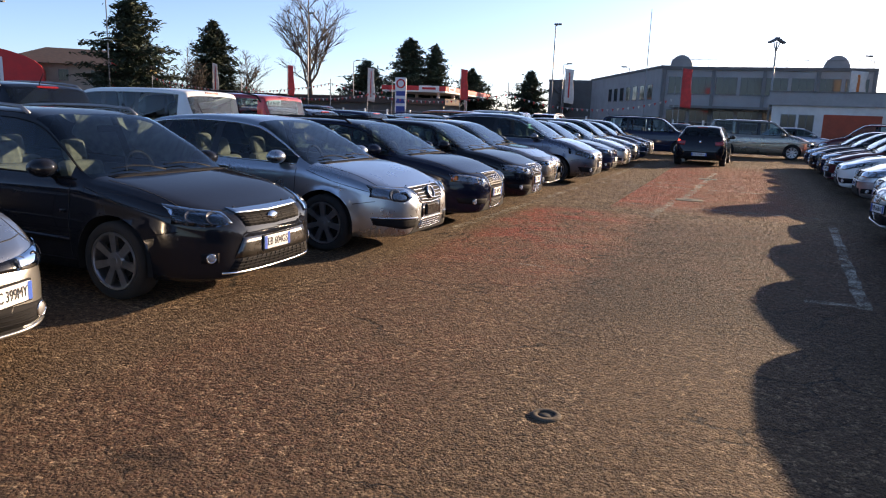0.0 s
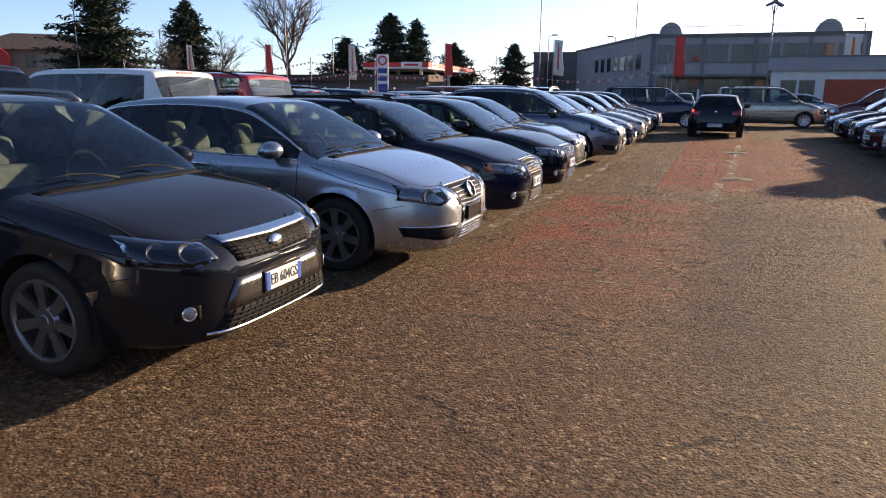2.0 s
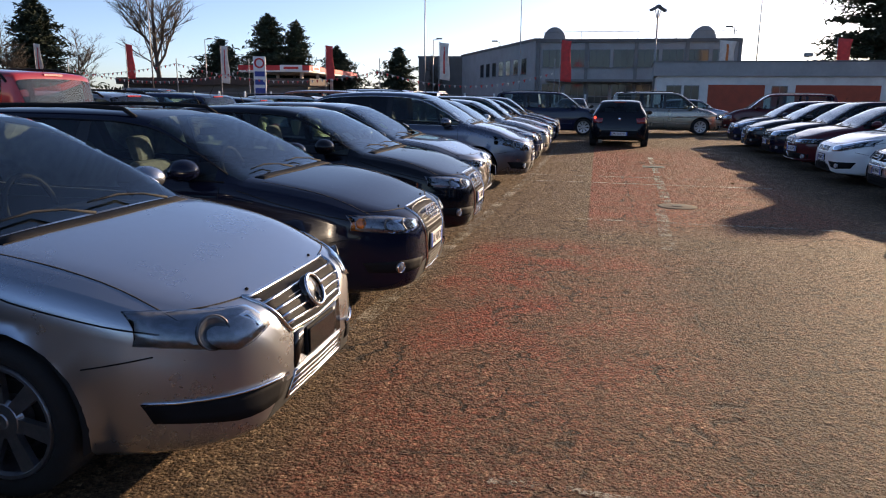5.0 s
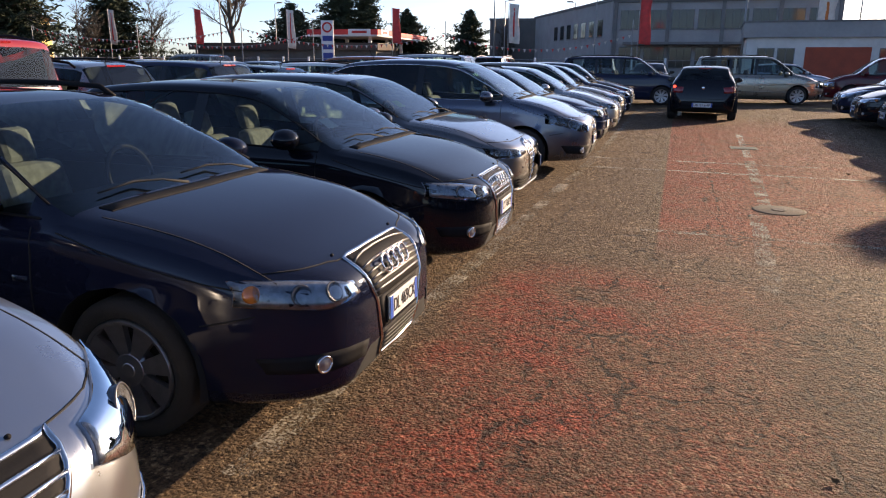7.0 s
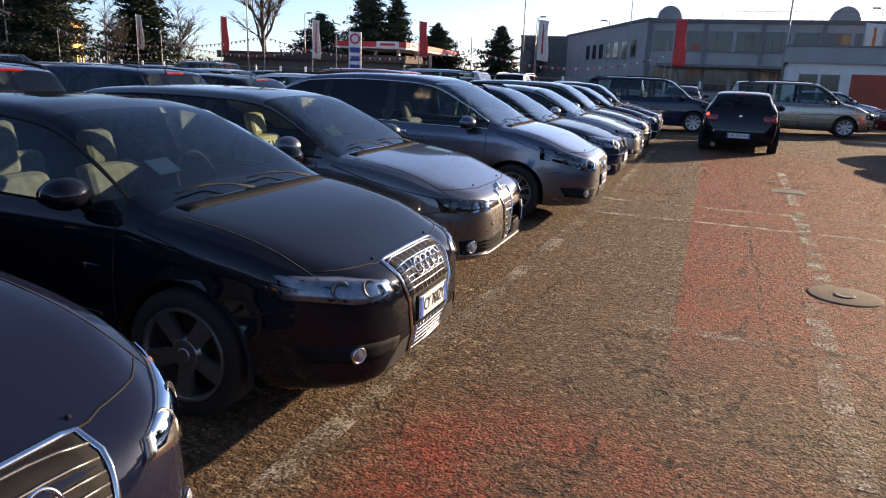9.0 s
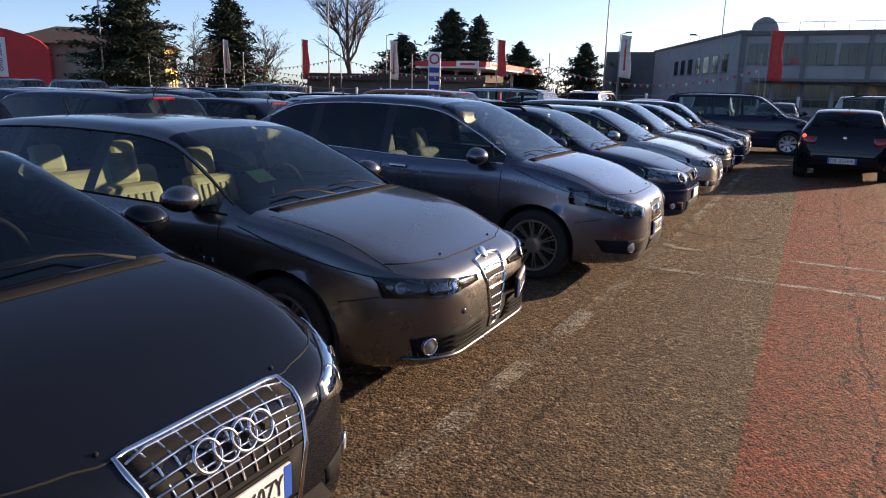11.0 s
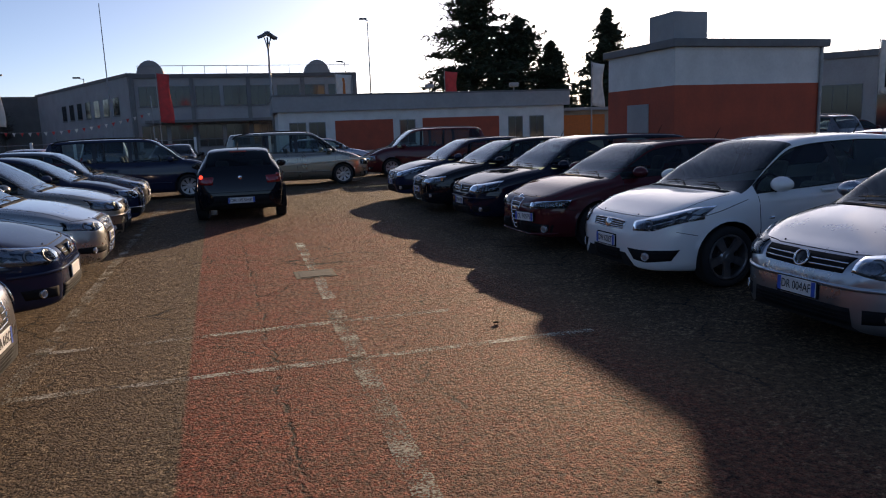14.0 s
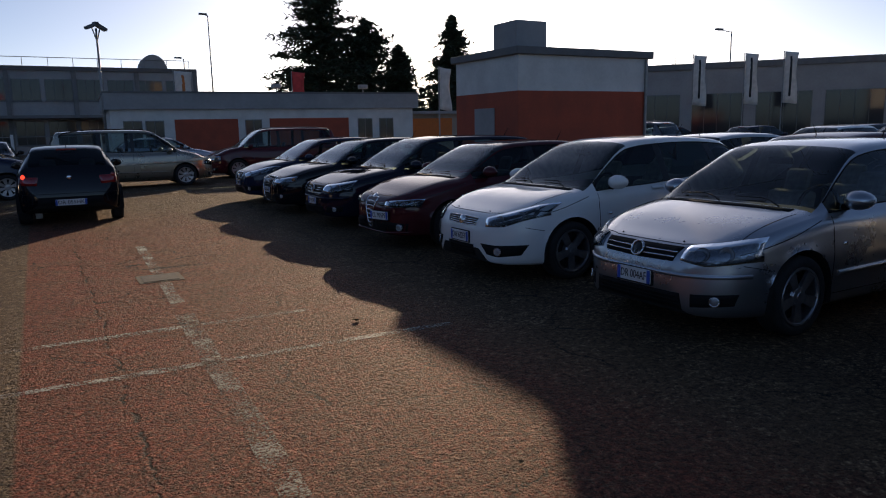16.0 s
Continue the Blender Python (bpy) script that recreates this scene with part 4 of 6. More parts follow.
def plain_front(text):
    def f(P, c, col):
        P.sheet("grille", "front", [(-0.34, 0.72), (0, 0.725), (0.34, 0.72)], [(-0.30, 0.61), (0, 0.60), (0.30, 0.61)], PLASTIC, 0.006, 10, 3, 0.02)
        P.sheet("lower_grille", "front", [(-0.45, 0.38), (0.45, 0.38)], [(-0.45, 0.27), (0.45, 0.27)], PLASTIC, 0.005, 10, 3, 0.02)
        for e in (1, -1):
            P.sheet("headlight", "front", [(0.44 * e, 0.725), (0.80 * e, 0.80)], [(0.43 * e, 0.62), (0.80 * e, 0.65)], REFLECTOR, 0.008, 8, 3, 0.02)
    return f


# ---- the parked rows ----
SEDAN = dict(L=4.77, W=1.82, H=1.47, hl=0.74, hc=0.97, sc=1.10, sr=1.98, rb=3.45, tail="sedan", sw=4.22, hd=1.06, b0=0.94, b1=1.01, fo=0.93, wb=2.71, r=0.32, bp=2.48, cp=3.30, g1=3.75)
WAGON = dict(L=4.6, W=1.80, H=1.47, hl=0.75, hc=0.97, sc=1.15, sr=2.0, rb=4.12, sw=4.48, zw=1.0, b0=0.94, b1=1.0, fo=0.90, wb=2.65, r=0.32, bp=2.50, cp=3.38, g1=4.18)
HATCH = dict(L=4.25, W=1.78, H=1.46, hl=0.74, hc=0.96, sc=1.05, sr=1.88, rb=3.45, sw=4.08, zw=1.0, b0=0.94, b1=1.02, fo=0.88, wb=2.58, r=0.315, bp=2.32, cp=3.18, g1=3.70)
MPV = dict(L=4.75, W=1.86, H=1.74, hl=0.84, hc=1.10, sc=0.98, sr=1.85, rb=4.40, sw=4.66, zw=1.1, b0=1.03, b1=1.08, fo=0.92, wb=2.85, r=0.335, bp=2.40, cp=3.30, g1=4.35, roofw=0.78)
VAN = dict(L=4.25, W=1.78, H=1.84, hl=0.80, hc=1.10, sc=0.92, sr=1.66, rb=3.96, sw=4.19, zw=1.12, b0=1.06, b1=1.12, fo=0.80, wb=2.70, r=0.315, bp=2.15, cp=2.95, g1=3.85, roofw=0.84)
SUV = dict(L=4.5, W=1.84, H=1.72, hl=0.88, hc=1.10, sc=1.12, sr=1.85, rb=4.02, sw=4.38, zw=1.15, b0=1.06, b1=1.12, fo=0.88, wb=2.65, r=0.36, bp=2.42, cp=3.25, g1=4.0, roofw=0.76, lowz=0.25)
RAIL = material("rail_grey", (0.25, 0.25, 0.26), 0.4, 0.8, vary=0.1)
ROW = "nose-in row along the driving lane"


def parked(ob, x, y, turn, group=ROW):
    tagged(ob, group=group)
    return place(ob, x, y, turn)


parked(car("silver saloon with chrome shield grille and triple round headlights", "silver", dict(SEDAN, L=4.66, W=1.83, H=1.42, hl=0.74, nose=1.2, roofw=0.68), shield_front("DC 399MY"), "five"), -2.20, 1.75, 0)
parked(car("anthracite estate car with roof rails and thick chrome grille bar", "anthracite", dict(WAGON, L=4.47, W=1.84, H=1.50, b1=1.02), wagon_front("EB 604GS"), "seven", GREYSEAT, rails=RAIL), -2.08, 4.47, 0)
parked(car("silver saloon with chrome slatted grille and beige seats", "bluesilver", SEDAN, chrome_front(), "seven", GREYSEAT, trim=CHROME), -1.76, 7.07, 0)
parked(car("dark navy estate car with tall chrome-framed grille and roof rails", "navy", dict(WAGON, W=1.77, H=1.43, nose=1.1), tall_frame_front("DL 469CX"), "cover", GREYSEAT, rails=PLASTIC), -1.73, 9.38, 0)
parked(car("black hatchback with tall chrome mesh grille", "black", dict(HATCH, L=4.29, H=1.42, W=1.77), tall_frame_front("CY 760ZY", 9), "five", GREYSEAT, sticker=PAPER), -1.78, 11.83, 0)
parked(car("metallic grey estate car with shield grille and cream leather seats", "grey", dict(WAGON, L=4.66, W=1.83, H=1.43, nose=1.2, rb=3.9, sw=4.5, g1=4.0, roofw=0.68), shield_front("DK 142VE"), "twin", CREAM, sticker=GREENPAPER), -2.03, 14.25, 0)
parked(car("tall dark slate-blue family car with chrome window trim", "slate", dict(WAGON, L=4.75, W=1.78, H=1.60, hl=0.80, hc=1.06, b0=1.0, b1=1.07, zw=1.08, sc=1.05, sr=2.0, rb=3.65, sw=4.58, g1=4.05, privacy=True), small_grille_front("EA 615CJ"), "twin", GREYSEAT, trim=CHROME, sticker=PAPER), -1.66, 17.2, 0)
parked(car("old dark grey estate car with slatted grille", "darkblue", dict(WAGON, L=4.68, W=1.75, H=1.46), slat_front("", REFLECTOR, 0.05, 0.28, CHROME, True), "cover", GREYSEAT, rails=PLASTIC), -1.72, 20.0, 0)
parked(car("silver saloon with black egg-crate grille", "silver", dict(SEDAN, L=4.5, W=1.77, H=1.45), tall_frame_front("DJ 203LM", 5), "seven", GREYSEAT), -1.68, 22.35, 0)
parked(car("champagne estate car with narrow chrome grille", "champagne", dict(WAGON, H=1.52, W=1.78), slat_front("CV 518RT", REFLECTOR, 0.045, 0.30), "seven", GREYSEAT), -1.75, 25.0, 0)
parked(car("dark blue saloon with wide chrome grille", "darkblue", dict(SEDAN, H=1.45), chrome_front("DD 740KB"), "five"), -1.75, 27.6, 0)
parked(car("light grey hatchback with large clear headlights", "grey", dict(HATCH, H=1.50), small_grille_front("CX 331GF", lamps=REFLECTOR, fog=False), "cover"), -1.85, 30.2, 0)

# facing row across the lane
parked(car("silver hatchback with round badge and clear headlights", "bluesilver", dict(HATCH, H=1.48, W=1.76, L=4.20), slat_front("DR 004AF"), "five", GREYSEAT), 3.78, 16.35, 180)
parked(car("white hatchback with slim grille and smoked headlights", "white", dict(HATCH, L=4.34, W=1.79, H=1.50, roofw=0.66, b1=1.06), small_grille_front("DW 622ET", 0.30, 0.675, 0.60), "five", GREYSEAT), 3.70, 18.95, 180)
parked(car("dark red hatchback with shield grille", "darkred", dict(HATCH, L=4.17, W=1.73, H=1.44), shield_front("CL 905PS"), "twin"), 3.70, 21.45, 180)
parked(car("black estate car with alloy wheels", "navy", dict(WAGON, H=1.50), slat_front("DP 417XV", GLOSSBLACK), "ten"), 3.75, 24.0, 180)
parked(car("black saloon with upright chrome grille", "black", dict(SEDAN, H=1.46), tall_frame_front("DH 286NA"), "five"), 3.70, 26.6, 180)
parked(car("dark blue hatchback with clear headlights", "darkblue", HATCH, small_grille_front("CZ 554DW", 0.26, lamps=REFLECTOR), "seven"), 3.75, 29.2, 180)
parked(car("silver hatchback with clear headlights", "silver", dict(HATCH, H=1.48), small_grille_front("CW 118ZB", 0.24, lamps=REFLECTOR), "cover", GREYSEAT), 3.75, 13.65, 180)
parked(car("pale silver saloon with deep shield grille", "lightgrey", dict(SEDAN, H=1.43, nose=1.2), shield_front("DB 660HG"), "five", GREYSEAT), 3.40, 11.3, 180)
parked(car("silver saloon with upright chrome grille", "silver", dict(SEDAN, H=1.46), tall_frame_front("CK 827TR"), "seven"), 3.24, 8.75, 180)
parked(car("dark grey hatchback with round headlights", "darkgrey", HATCH, plain_front(""), "cover"), 3.18, 6.25, 180)
parked(car("dark grey estate car in the facing row", "darkgrey", WAGON, plain_front(""), "cover", detail=0), 3.30, 3.7, 180)
parked(car("grey saloon beside the estate car", "grey", SEDAN, plain_front(""), "cover", detail=0), 3.30, 1.15, 180)
parked(car("black hatchback beside the grey saloon", "black", HATCH, plain_front(""), "cover", detail=0), 3.75, -1.4, 180)


def hatch_rear(P, c, col):
    """The lit tail of the car standing in the lane."""
    for e in (1, -1):
        P.disc("brake_lamp", "rear", e * 0.74, 0.90, 0.040, BRAKE if e > 0 else REDLENS, 0.012, 0.012)
    P.disc("badge", "rear", 0, 0.87, 0.04, CHROME, 0.012, 0.01)
    P.sheet("bumper_insert", "rear", [(-0.62, 0.52), (0.62, 0.52)], [(-0.66, 0.30), (0.66, 0.30)], PLASTIC, 0.004, 12, 3, 0.02)
    plate(P, "rear", 0, 0.42, "DR 055HK", 0.52)
    P.sheet("price_card", "rear", [(0.50, 0.22), (0.62, 0.22)], [(0.50, 0.10), (0.62, 0.10)], PAPER, 0.02, 3, 3, 0.01)


lane_car = place(car("black hatchback with its brake light on, standing in the lane", "black", dict(HATCH, L=4.1, W=1.82, H=1.45, rb=3.55, sw=3.97, zw=1.03, g1=3.60, cp=3.12), None, "seven", rear=hatch_rear), 0.28, 31.1, 88)
# across the end of the lane
place(car("dark blue people carrier parked across the end of the lane", "darkblue", dict(MPV, H=1.72), small_grille_front("AZ 640SK"), "cover", rails=PLASTIC, name="people_carrier"), -0.15, 34.5, 0)
place(car("silver people carrier with roof rack bars", "champagne", dict(MPV, H=1.76, L=4.6), slat_front("CB 275MD"), "cover", rails=PLASTIC, name="people_carrier"), 4.6, 36.6, 0)
place(car("dark people carrier with roof rails", "darkred", dict(MPV, H=1.74), slat_front("BW 903VL"), "cover", rails=RAIL, name="people_carrier"), 5.0, 38.8, 176)
place(car("light blue hatchback far behind the people carriers", "bluesilver", HATCH, plain_front(""), "cover", detail=0), 6.6, 45.0, 0)

# second row, tails towards the lane
BACK = "second row standing back to back with the first"


def tail_row(label, color, spec, y, x=-7.3, **kw):
    ob = car(label, color, spec, None, kw.pop("rim", "cover"), detail=kw.pop("detail", 0), **kw)
    tagged(ob, group=BACK)
    return place(ob, x - dict(BASE, **spec)["L"], y, 180)


tail_row("black off-roader with silver roof rails", "black", dict(SUV, H=1.80), 6.9, rails=RAIL, name="off_roader")
tail_row("white delivery van with a rear window", "white", VAN, 10.15, name="van", antenna=False)
tail_row("red delivery van with roof bars", "red", dict(VAN, H=1.83), 12.4, rails=PLASTIC, name="van")
tail_row("light grey estate car with roof rails", "lightgrey", dict(WAGON, H=1.56), 14.3, rails=PLASTIC)
tail_row("dark blue-grey estate car with a long roof", "darkblue", dict(WAGON, H=1.55), 16.9)
tail_row("black hatchback, rear to the lane", "black", HATCH, 19.4)
tail_row("white estate car with roof rails", "white", dict(WAGON, H=1.50), 22.6, rails=PLASTIC)
tail_row("orange-brown off-roader parked in the second row", "orange", dict(SUV, H=1.66), 25.6, name="off_roader")
tail_row("dark grey hatchback, rear to the lane", "darkgrey", HATCH, 28.3)
tail_row("silver people carrier, rear to the lane", "silver", MPV, 31.2, rails=PLASTIC, name="people_carrier")
tail_row("black estate car, rear to the lane", "black", WAGON, 34.0)
tail_row("dark grey estate car, rear to the lane", "darkgrey", WAGON, 4.2)

# rows further off, alike cars repeated
FAR = "far rows of the car lot"
far_kinds = [car("small silver hatchback in the far rows", "silver", HATCH, plain_front(""), "cover", detail=0), car("black saloon in the far rows", "black", SEDAN, plain_front(""), "cover", detail=0),
             car("white estate car in the far rows", "white", WAGON, plain_front(""), "cover", detail=0), car("dark blue hatchback in the far rows", "darkblue", HATCH, plain_front(""), "cover", detail=0),
             car("grey off-roader with roof rails in the far rows", "grey", SUV, plain_front(""), "seven", rails=RAIL, detail=0, name="off_roader"), car("dark red saloon in the far rows", "darkred", SEDAN, plain_front(""), "cover", detail=0)]
spots = [(-15.2, 3.0 + 2.6 * k, 0) for k in range(13)] + [(-24.7, 14.0 + 2.7 * k, 180) for k in range(9)] + [(-12.0 + 2.6 * k, 44.5, 90) for k in range(5)] + [(-30.0, 34 + 2.7 * k, 0) for k in range(5)]
spots += [(13.3, 8.5 + 2.55 * k, 0) for k in range(6)] + [(19.5, 8.0 + 2.6 * k, 180) for k in range(8)] + [(28.8, 10.0 + 2.6 * k, 0) for k in range(8)] + [(14.0 + 2.7 * k, 35.5, 100) for k in range(3)]
rng = random.Random(5)
for i, (x, y, t) in enumerate(spots):
    k = rng.choice([0, 1, 2, 3, 4, 5, 1, 3])
    src = far_kinds[k]
    tagged(src, group=FAR)
    m = pose(x + rng.uniform(-0.2, 0.2), y + rng.uniform(-0.1, 0.1), 0, 0, 0, t + rng.uniform(-1.5, 1.5))
    copy_thing(src, m)
for n, src in enumerate(far_kinds):
    place(src, 33.0 if n % 2 else -41.0, 27 + 2.8 * n, 0)


# ---- ground ----
def ground_material():
    m = bpy.data.materials.new("worn_asphalt")
    m.use_nodes = True
    nt, b = m.node_tree, m.node_tree.nodes["Principled BSDF"]
    L = nt.links.new
    tc = nt.nodes.new("ShaderNodeTexCoord")
    xyz = nt.nodes.new("ShaderNodeSeparateXYZ")
    L(tc.outputs["Object"], xyz.inputs[0])

    def noise_tex(scale, detail=6, rough=0.6):
        n = nt.nodes.new("ShaderNodeTexNoise")
        n.inputs["Scale"].default_value, n.inputs["Detail"].default_value, n.inputs["Roughness"].default_value = scale, detail, rough
        L(tc.outputs["Object"], n.inputs["Vector"])
        return n.outputs[0]

    def calc(op, a, b_=0.0, c_=0.0):
        n = nt.nodes.new("ShaderNodeMath")
        n.operation = op
        for i, v in enumerate((a, b_, c_)):
            if isinstance(v, (int, float)):
                n.inputs[i].default_value = v
            else:
                L(v, n.inputs[i])
        return n.outputs[0]

    def span(v, lo, hi, a=0.0, z=1.0):
        n = nt.nodes.new("ShaderNodeMapRange")
        n.interpolation_type = "SMOOTHSTEP"
        for i, q in enumerate((lo, hi, a, z)):
            n.inputs[i + 1].default_value = q
        L(v, n.inputs[0])
        return n.outputs[0]

    def blend(f, a, c):
        n = nt.nodes.new("ShaderNodeMix")
        n.data_type = "RGBA"
        L(f, n.inputs[0])
        for s_, v in ((n.inputs[6], a), (n.inputs[7], c)):
            if isinstance(v, tuple):
                s_.default_value = (*v, 1)
            else:
                L(v, s_)
        return n.outputs[2]
    def cells(scale, feature="F1", vec=None):
        n = nt.nodes.new("ShaderNodeTexVoronoi")
        n.feature = feature
        n.inputs["Scale"].default_value = scale
        L(vec or tc.outputs["Object"], n.inputs["Vector"])
        return n

    def parts_of(color):
        n = nt.nodes.new("ShaderNodeSeparateColor")
        L(color, n.inputs[0])
        return n.outputs
    big, med, fine, grit = noise_tex(0.35, 5), noise_tex(2.2, 6), noise_tex(28, 5), noise_tex(48, 8, 0.78)
    # chips of two sizes, each with its own tone and height
    small, large = cells(60), cells(25)
    tone, tone2 = parts_of(small.outputs["Color"]), parts_of(large.outputs["Color"])
    stone = nt.nodes.new("ShaderNodeValToRGB")
    el = stone.color_ramp.elements
    el[0].color, el[1].color = (0.030, 0.024, 0.017, 1), (0.66, 0.53, 0.36, 1)
    mid = el.new(0.6)
    mid.color = (0.160, 0.112, 0.072, 1)
    L(calc("MULTIPLY_ADD", tone2[0], 0.4, calc("MULTIPLY", tone[0], 0.6)), stone.inputs[0])
    binder = blend(span(grit, 0.35, 0.65), (0.044, 0.030, 0.021), (0.235, 0.165, 0.105))
    base = blend(span(calc("MULTIPLY_ADD", grit, 0.6, calc("MULTIPLY", med, 0.4)), 0.42, 0.58), stone.outputs[0], binder)
    base = blend(calc("MULTIPLY", span(big, 0.42, 0.66), 0.35), base, (0.225, 0.152, 0.086))
    # darker tone from about x 0 rightwards, between y 3.6 and 13
    dark_zone = calc("MULTIPLY", calc("MULTIPLY", span(calc("MULTIPLY_ADD", med, 0.8, xyz.outputs[0]), 0.3, 0.9), span(xyz.outputs[0], 2.2, 3.2, 1.0, 0.3)), calc("MULTIPLY", span(xyz.outputs[1], 3.6, 6.0), span(xyz.outputs[1], 10.0, 13.0, 1.0, 0.0)))
    base = blend(calc("MULTIPLY", dark_zone, span(grit, 0.40, 0.60, 0.95, 0.55)), base, (0.036, 0.031, 0.026))
    # faded red surfacing along the lane
    X, Y = xyz.outputs[0], xyz.outputs[1]
    edge = calc("MULTIPLY_ADD", fine, 0.06, X)
    strip = calc("MULTIPLY", span(edge, -0.575, -0.53), span(X, 2.0, 3.2, 1.0, 0.0))
    strip = calc("MULTIPLY", strip, calc("MULTIPLY", span(Y, 11.8, 14.0), span(Y, 23.5, 30.0, 1.0, 0.0)))
    strip = calc("MULTIPLY", strip, span(X, 0.2, 0.9, 1.0, 0.72))
    worn = calc("MULTIPLY_ADD", grit, 0.45, calc("MULTIPLY_ADD", fine, 0.35, calc("MULTIPLY", med, 0.45)))
    patch = calc("MULTIPLY", calc("MULTIPLY", span(X, -1.95, -1.55), span(X, -0.25, 0.55, 1.0, 0.18)), calc("MULTIPLY", span(Y, 5.0, 7.4, 0.25, 1.0), span(Y, 11.0, 12.3, 1.0, 0.0)))
    clump = span(noise_tex(1.15, 5), 0.40, 0.60)
    strong = calc("MULTIPLY", span(Y, 7.8, 9.2), span(X, -0.9, -0.2, 1.0, 0.1))
    patch = calc("MULTIPLY", patch, calc("MULTIPLY_ADD", calc("MULTIPLY", clump, strong), 0.55, calc("MULTIPLY_ADD", clump, 0.22, 0.42)))
    red = calc("MAXIMUM", calc("MULTIPLY", strip, span(worn, 0.52, 0.74, 0.92, 0.45)), calc("MULTIPLY", patch, span(worn, 0.52, 0.74, 1.0, 0.30)))
    redcol = blend(span(tone[1], 0.2, 0.9), (0.20, 0.034, 0.022), (0.46, 0.105, 0.066))
    col = blend(red, base, redcol)
    # cracks: wide plates, a tight net where the lane is worn out, and one long seam
    warp = nt.nodes.new("ShaderNodeVectorMath")
    warp.operation = "MULTIPLY_ADD"
    nz = nt.nodes.new("ShaderNodeTexNoise")
    nz.inputs["Scale"].default_value, nz.inputs["Detail"].default_value, nz.inputs["Roughness"].default_value = 3.0, 8, 0.65
    L(tc.outputs["Object"], nz.inputs["Vector"])
    L(nz.outputs["Color"], warp.inputs[0])
    warp.inputs[1].default_value = (0.5, 0.5, 0)
    L(tc.outputs["Object"], warp.inputs[2])
    wide_net, tight_net = cells(0.8, "DISTANCE_TO_EDGE", warp.outputs[0]), cells(4.6, "DISTANCE_TO_EDGE", warp.outputs[0])
    c1 = calc("MULTIPLY", span(wide_net.outputs[0], 0.004, 0.012, 1.0, 0.0), span(noise_tex(0.7, 3), 0.46, 0.60))
    lane = calc("MULTIPLY", span(X, -1.9, -1.0), calc("MULTIPLY", span(X, 2.0, 3.2, 1.0, 0.0), span(Y, 3.5, 6.5, 0.35, 1.0)))
    lane = calc("MULTIPLY", lane, span(Y, 12.5, 15.5, 1.0, 0.30))
    c2 = calc("MULTIPLY", calc("MULTIPLY", span(tight_net.outputs[0], 0.018, 0.055, 1.0, 0.0), lane), calc("MULTIPLY", span(noise_tex(1.3, 4), 0.42, 0.56), span(noise_tex(9, 3), 0.42, 0.55)))
    seam = calc("ABSOLUTE", calc("ADD", X, calc("MULTIPLY_ADD", noise_tex(1.4, 8, 0.7), -0.34, 0.15)))
    c3 = calc("MULTIPLY", calc("MULTIPLY", span(seam, 0.004, 0.018, 1.0, 0.0), calc("MULTIPLY", span(Y, 12.5, 13.5), span(Y, 23.0, 26.0, 1.0, 0.0))), span(noise_tex(6, 4), 0.44, 0.54))
    crack = calc("MAXIMUM", calc("MAXIMUM", c1, c2), c3)
    col = blend(calc("MULTIPLY", crack, span(grit, 0.30, 0.55, 0.45, 1.0)), col, (0.024, 0.020, 0.017))
    mott = nt.nodes.new("ShaderNodeMix")
    mott.data_type, mott.blend_type = "RGBA", "MULTIPLY"
    mott.inputs[0].default_value = 1.0
    grain = nt.nodes.new("ShaderNodeValToRGB")
    grain.color_ramp.elements[0].position, grain.color_ramp.elements[1].position = 0.40, 0.60
    grain.color_ramp.elements[0].color, grain.color_ramp.elements[1].color = (0.16, 0.135, 0.11, 1), (1.68, 1.55, 1.37, 1)
    L(noise_tex(21, 10, 0.88), grain.inputs[0])
    L(col, mott.inputs[6]), L(grain.outputs[0], mott.inputs[7])
    L(mott.outputs[2], b.inputs["Base Color"])
    b.inputs["Roughness"].default_value = 0.80
    b.inputs["Specular IOR Level"].default_value = 0.22
    h = calc("MULTIPLY_ADD", small.outputs["Distance"], -0.8, calc("MULTIPLY_ADD", tone[2], 0.45, calc("MULTIPLY_ADD", tone2[2], 0.75, calc("MULTIPLY_ADD", large.outputs["Distance"], -0.5, calc("MULTIPLY", grit, 1.0)))))
    h = calc("MULTIPLY_ADD", crack, -1.5, calc("MULTIPLY_ADD", noise_tex(11, 4), 0.9, h))
    bp = nt.nodes.new("ShaderNodeBump")
    bp.inputs["Strength"].default_value, bp.inputs["Distance"].default_value = 1.0, 0.050
    L(h, bp.inputs["Height"]), L(bp.outputs[0], b.inputs["Normal"])
    return m


gb = bmesh.new()
bmesh.ops.create_grid(gb, x_segments=1, y_segments=1, size=1800)
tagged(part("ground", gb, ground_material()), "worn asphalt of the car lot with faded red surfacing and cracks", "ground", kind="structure")


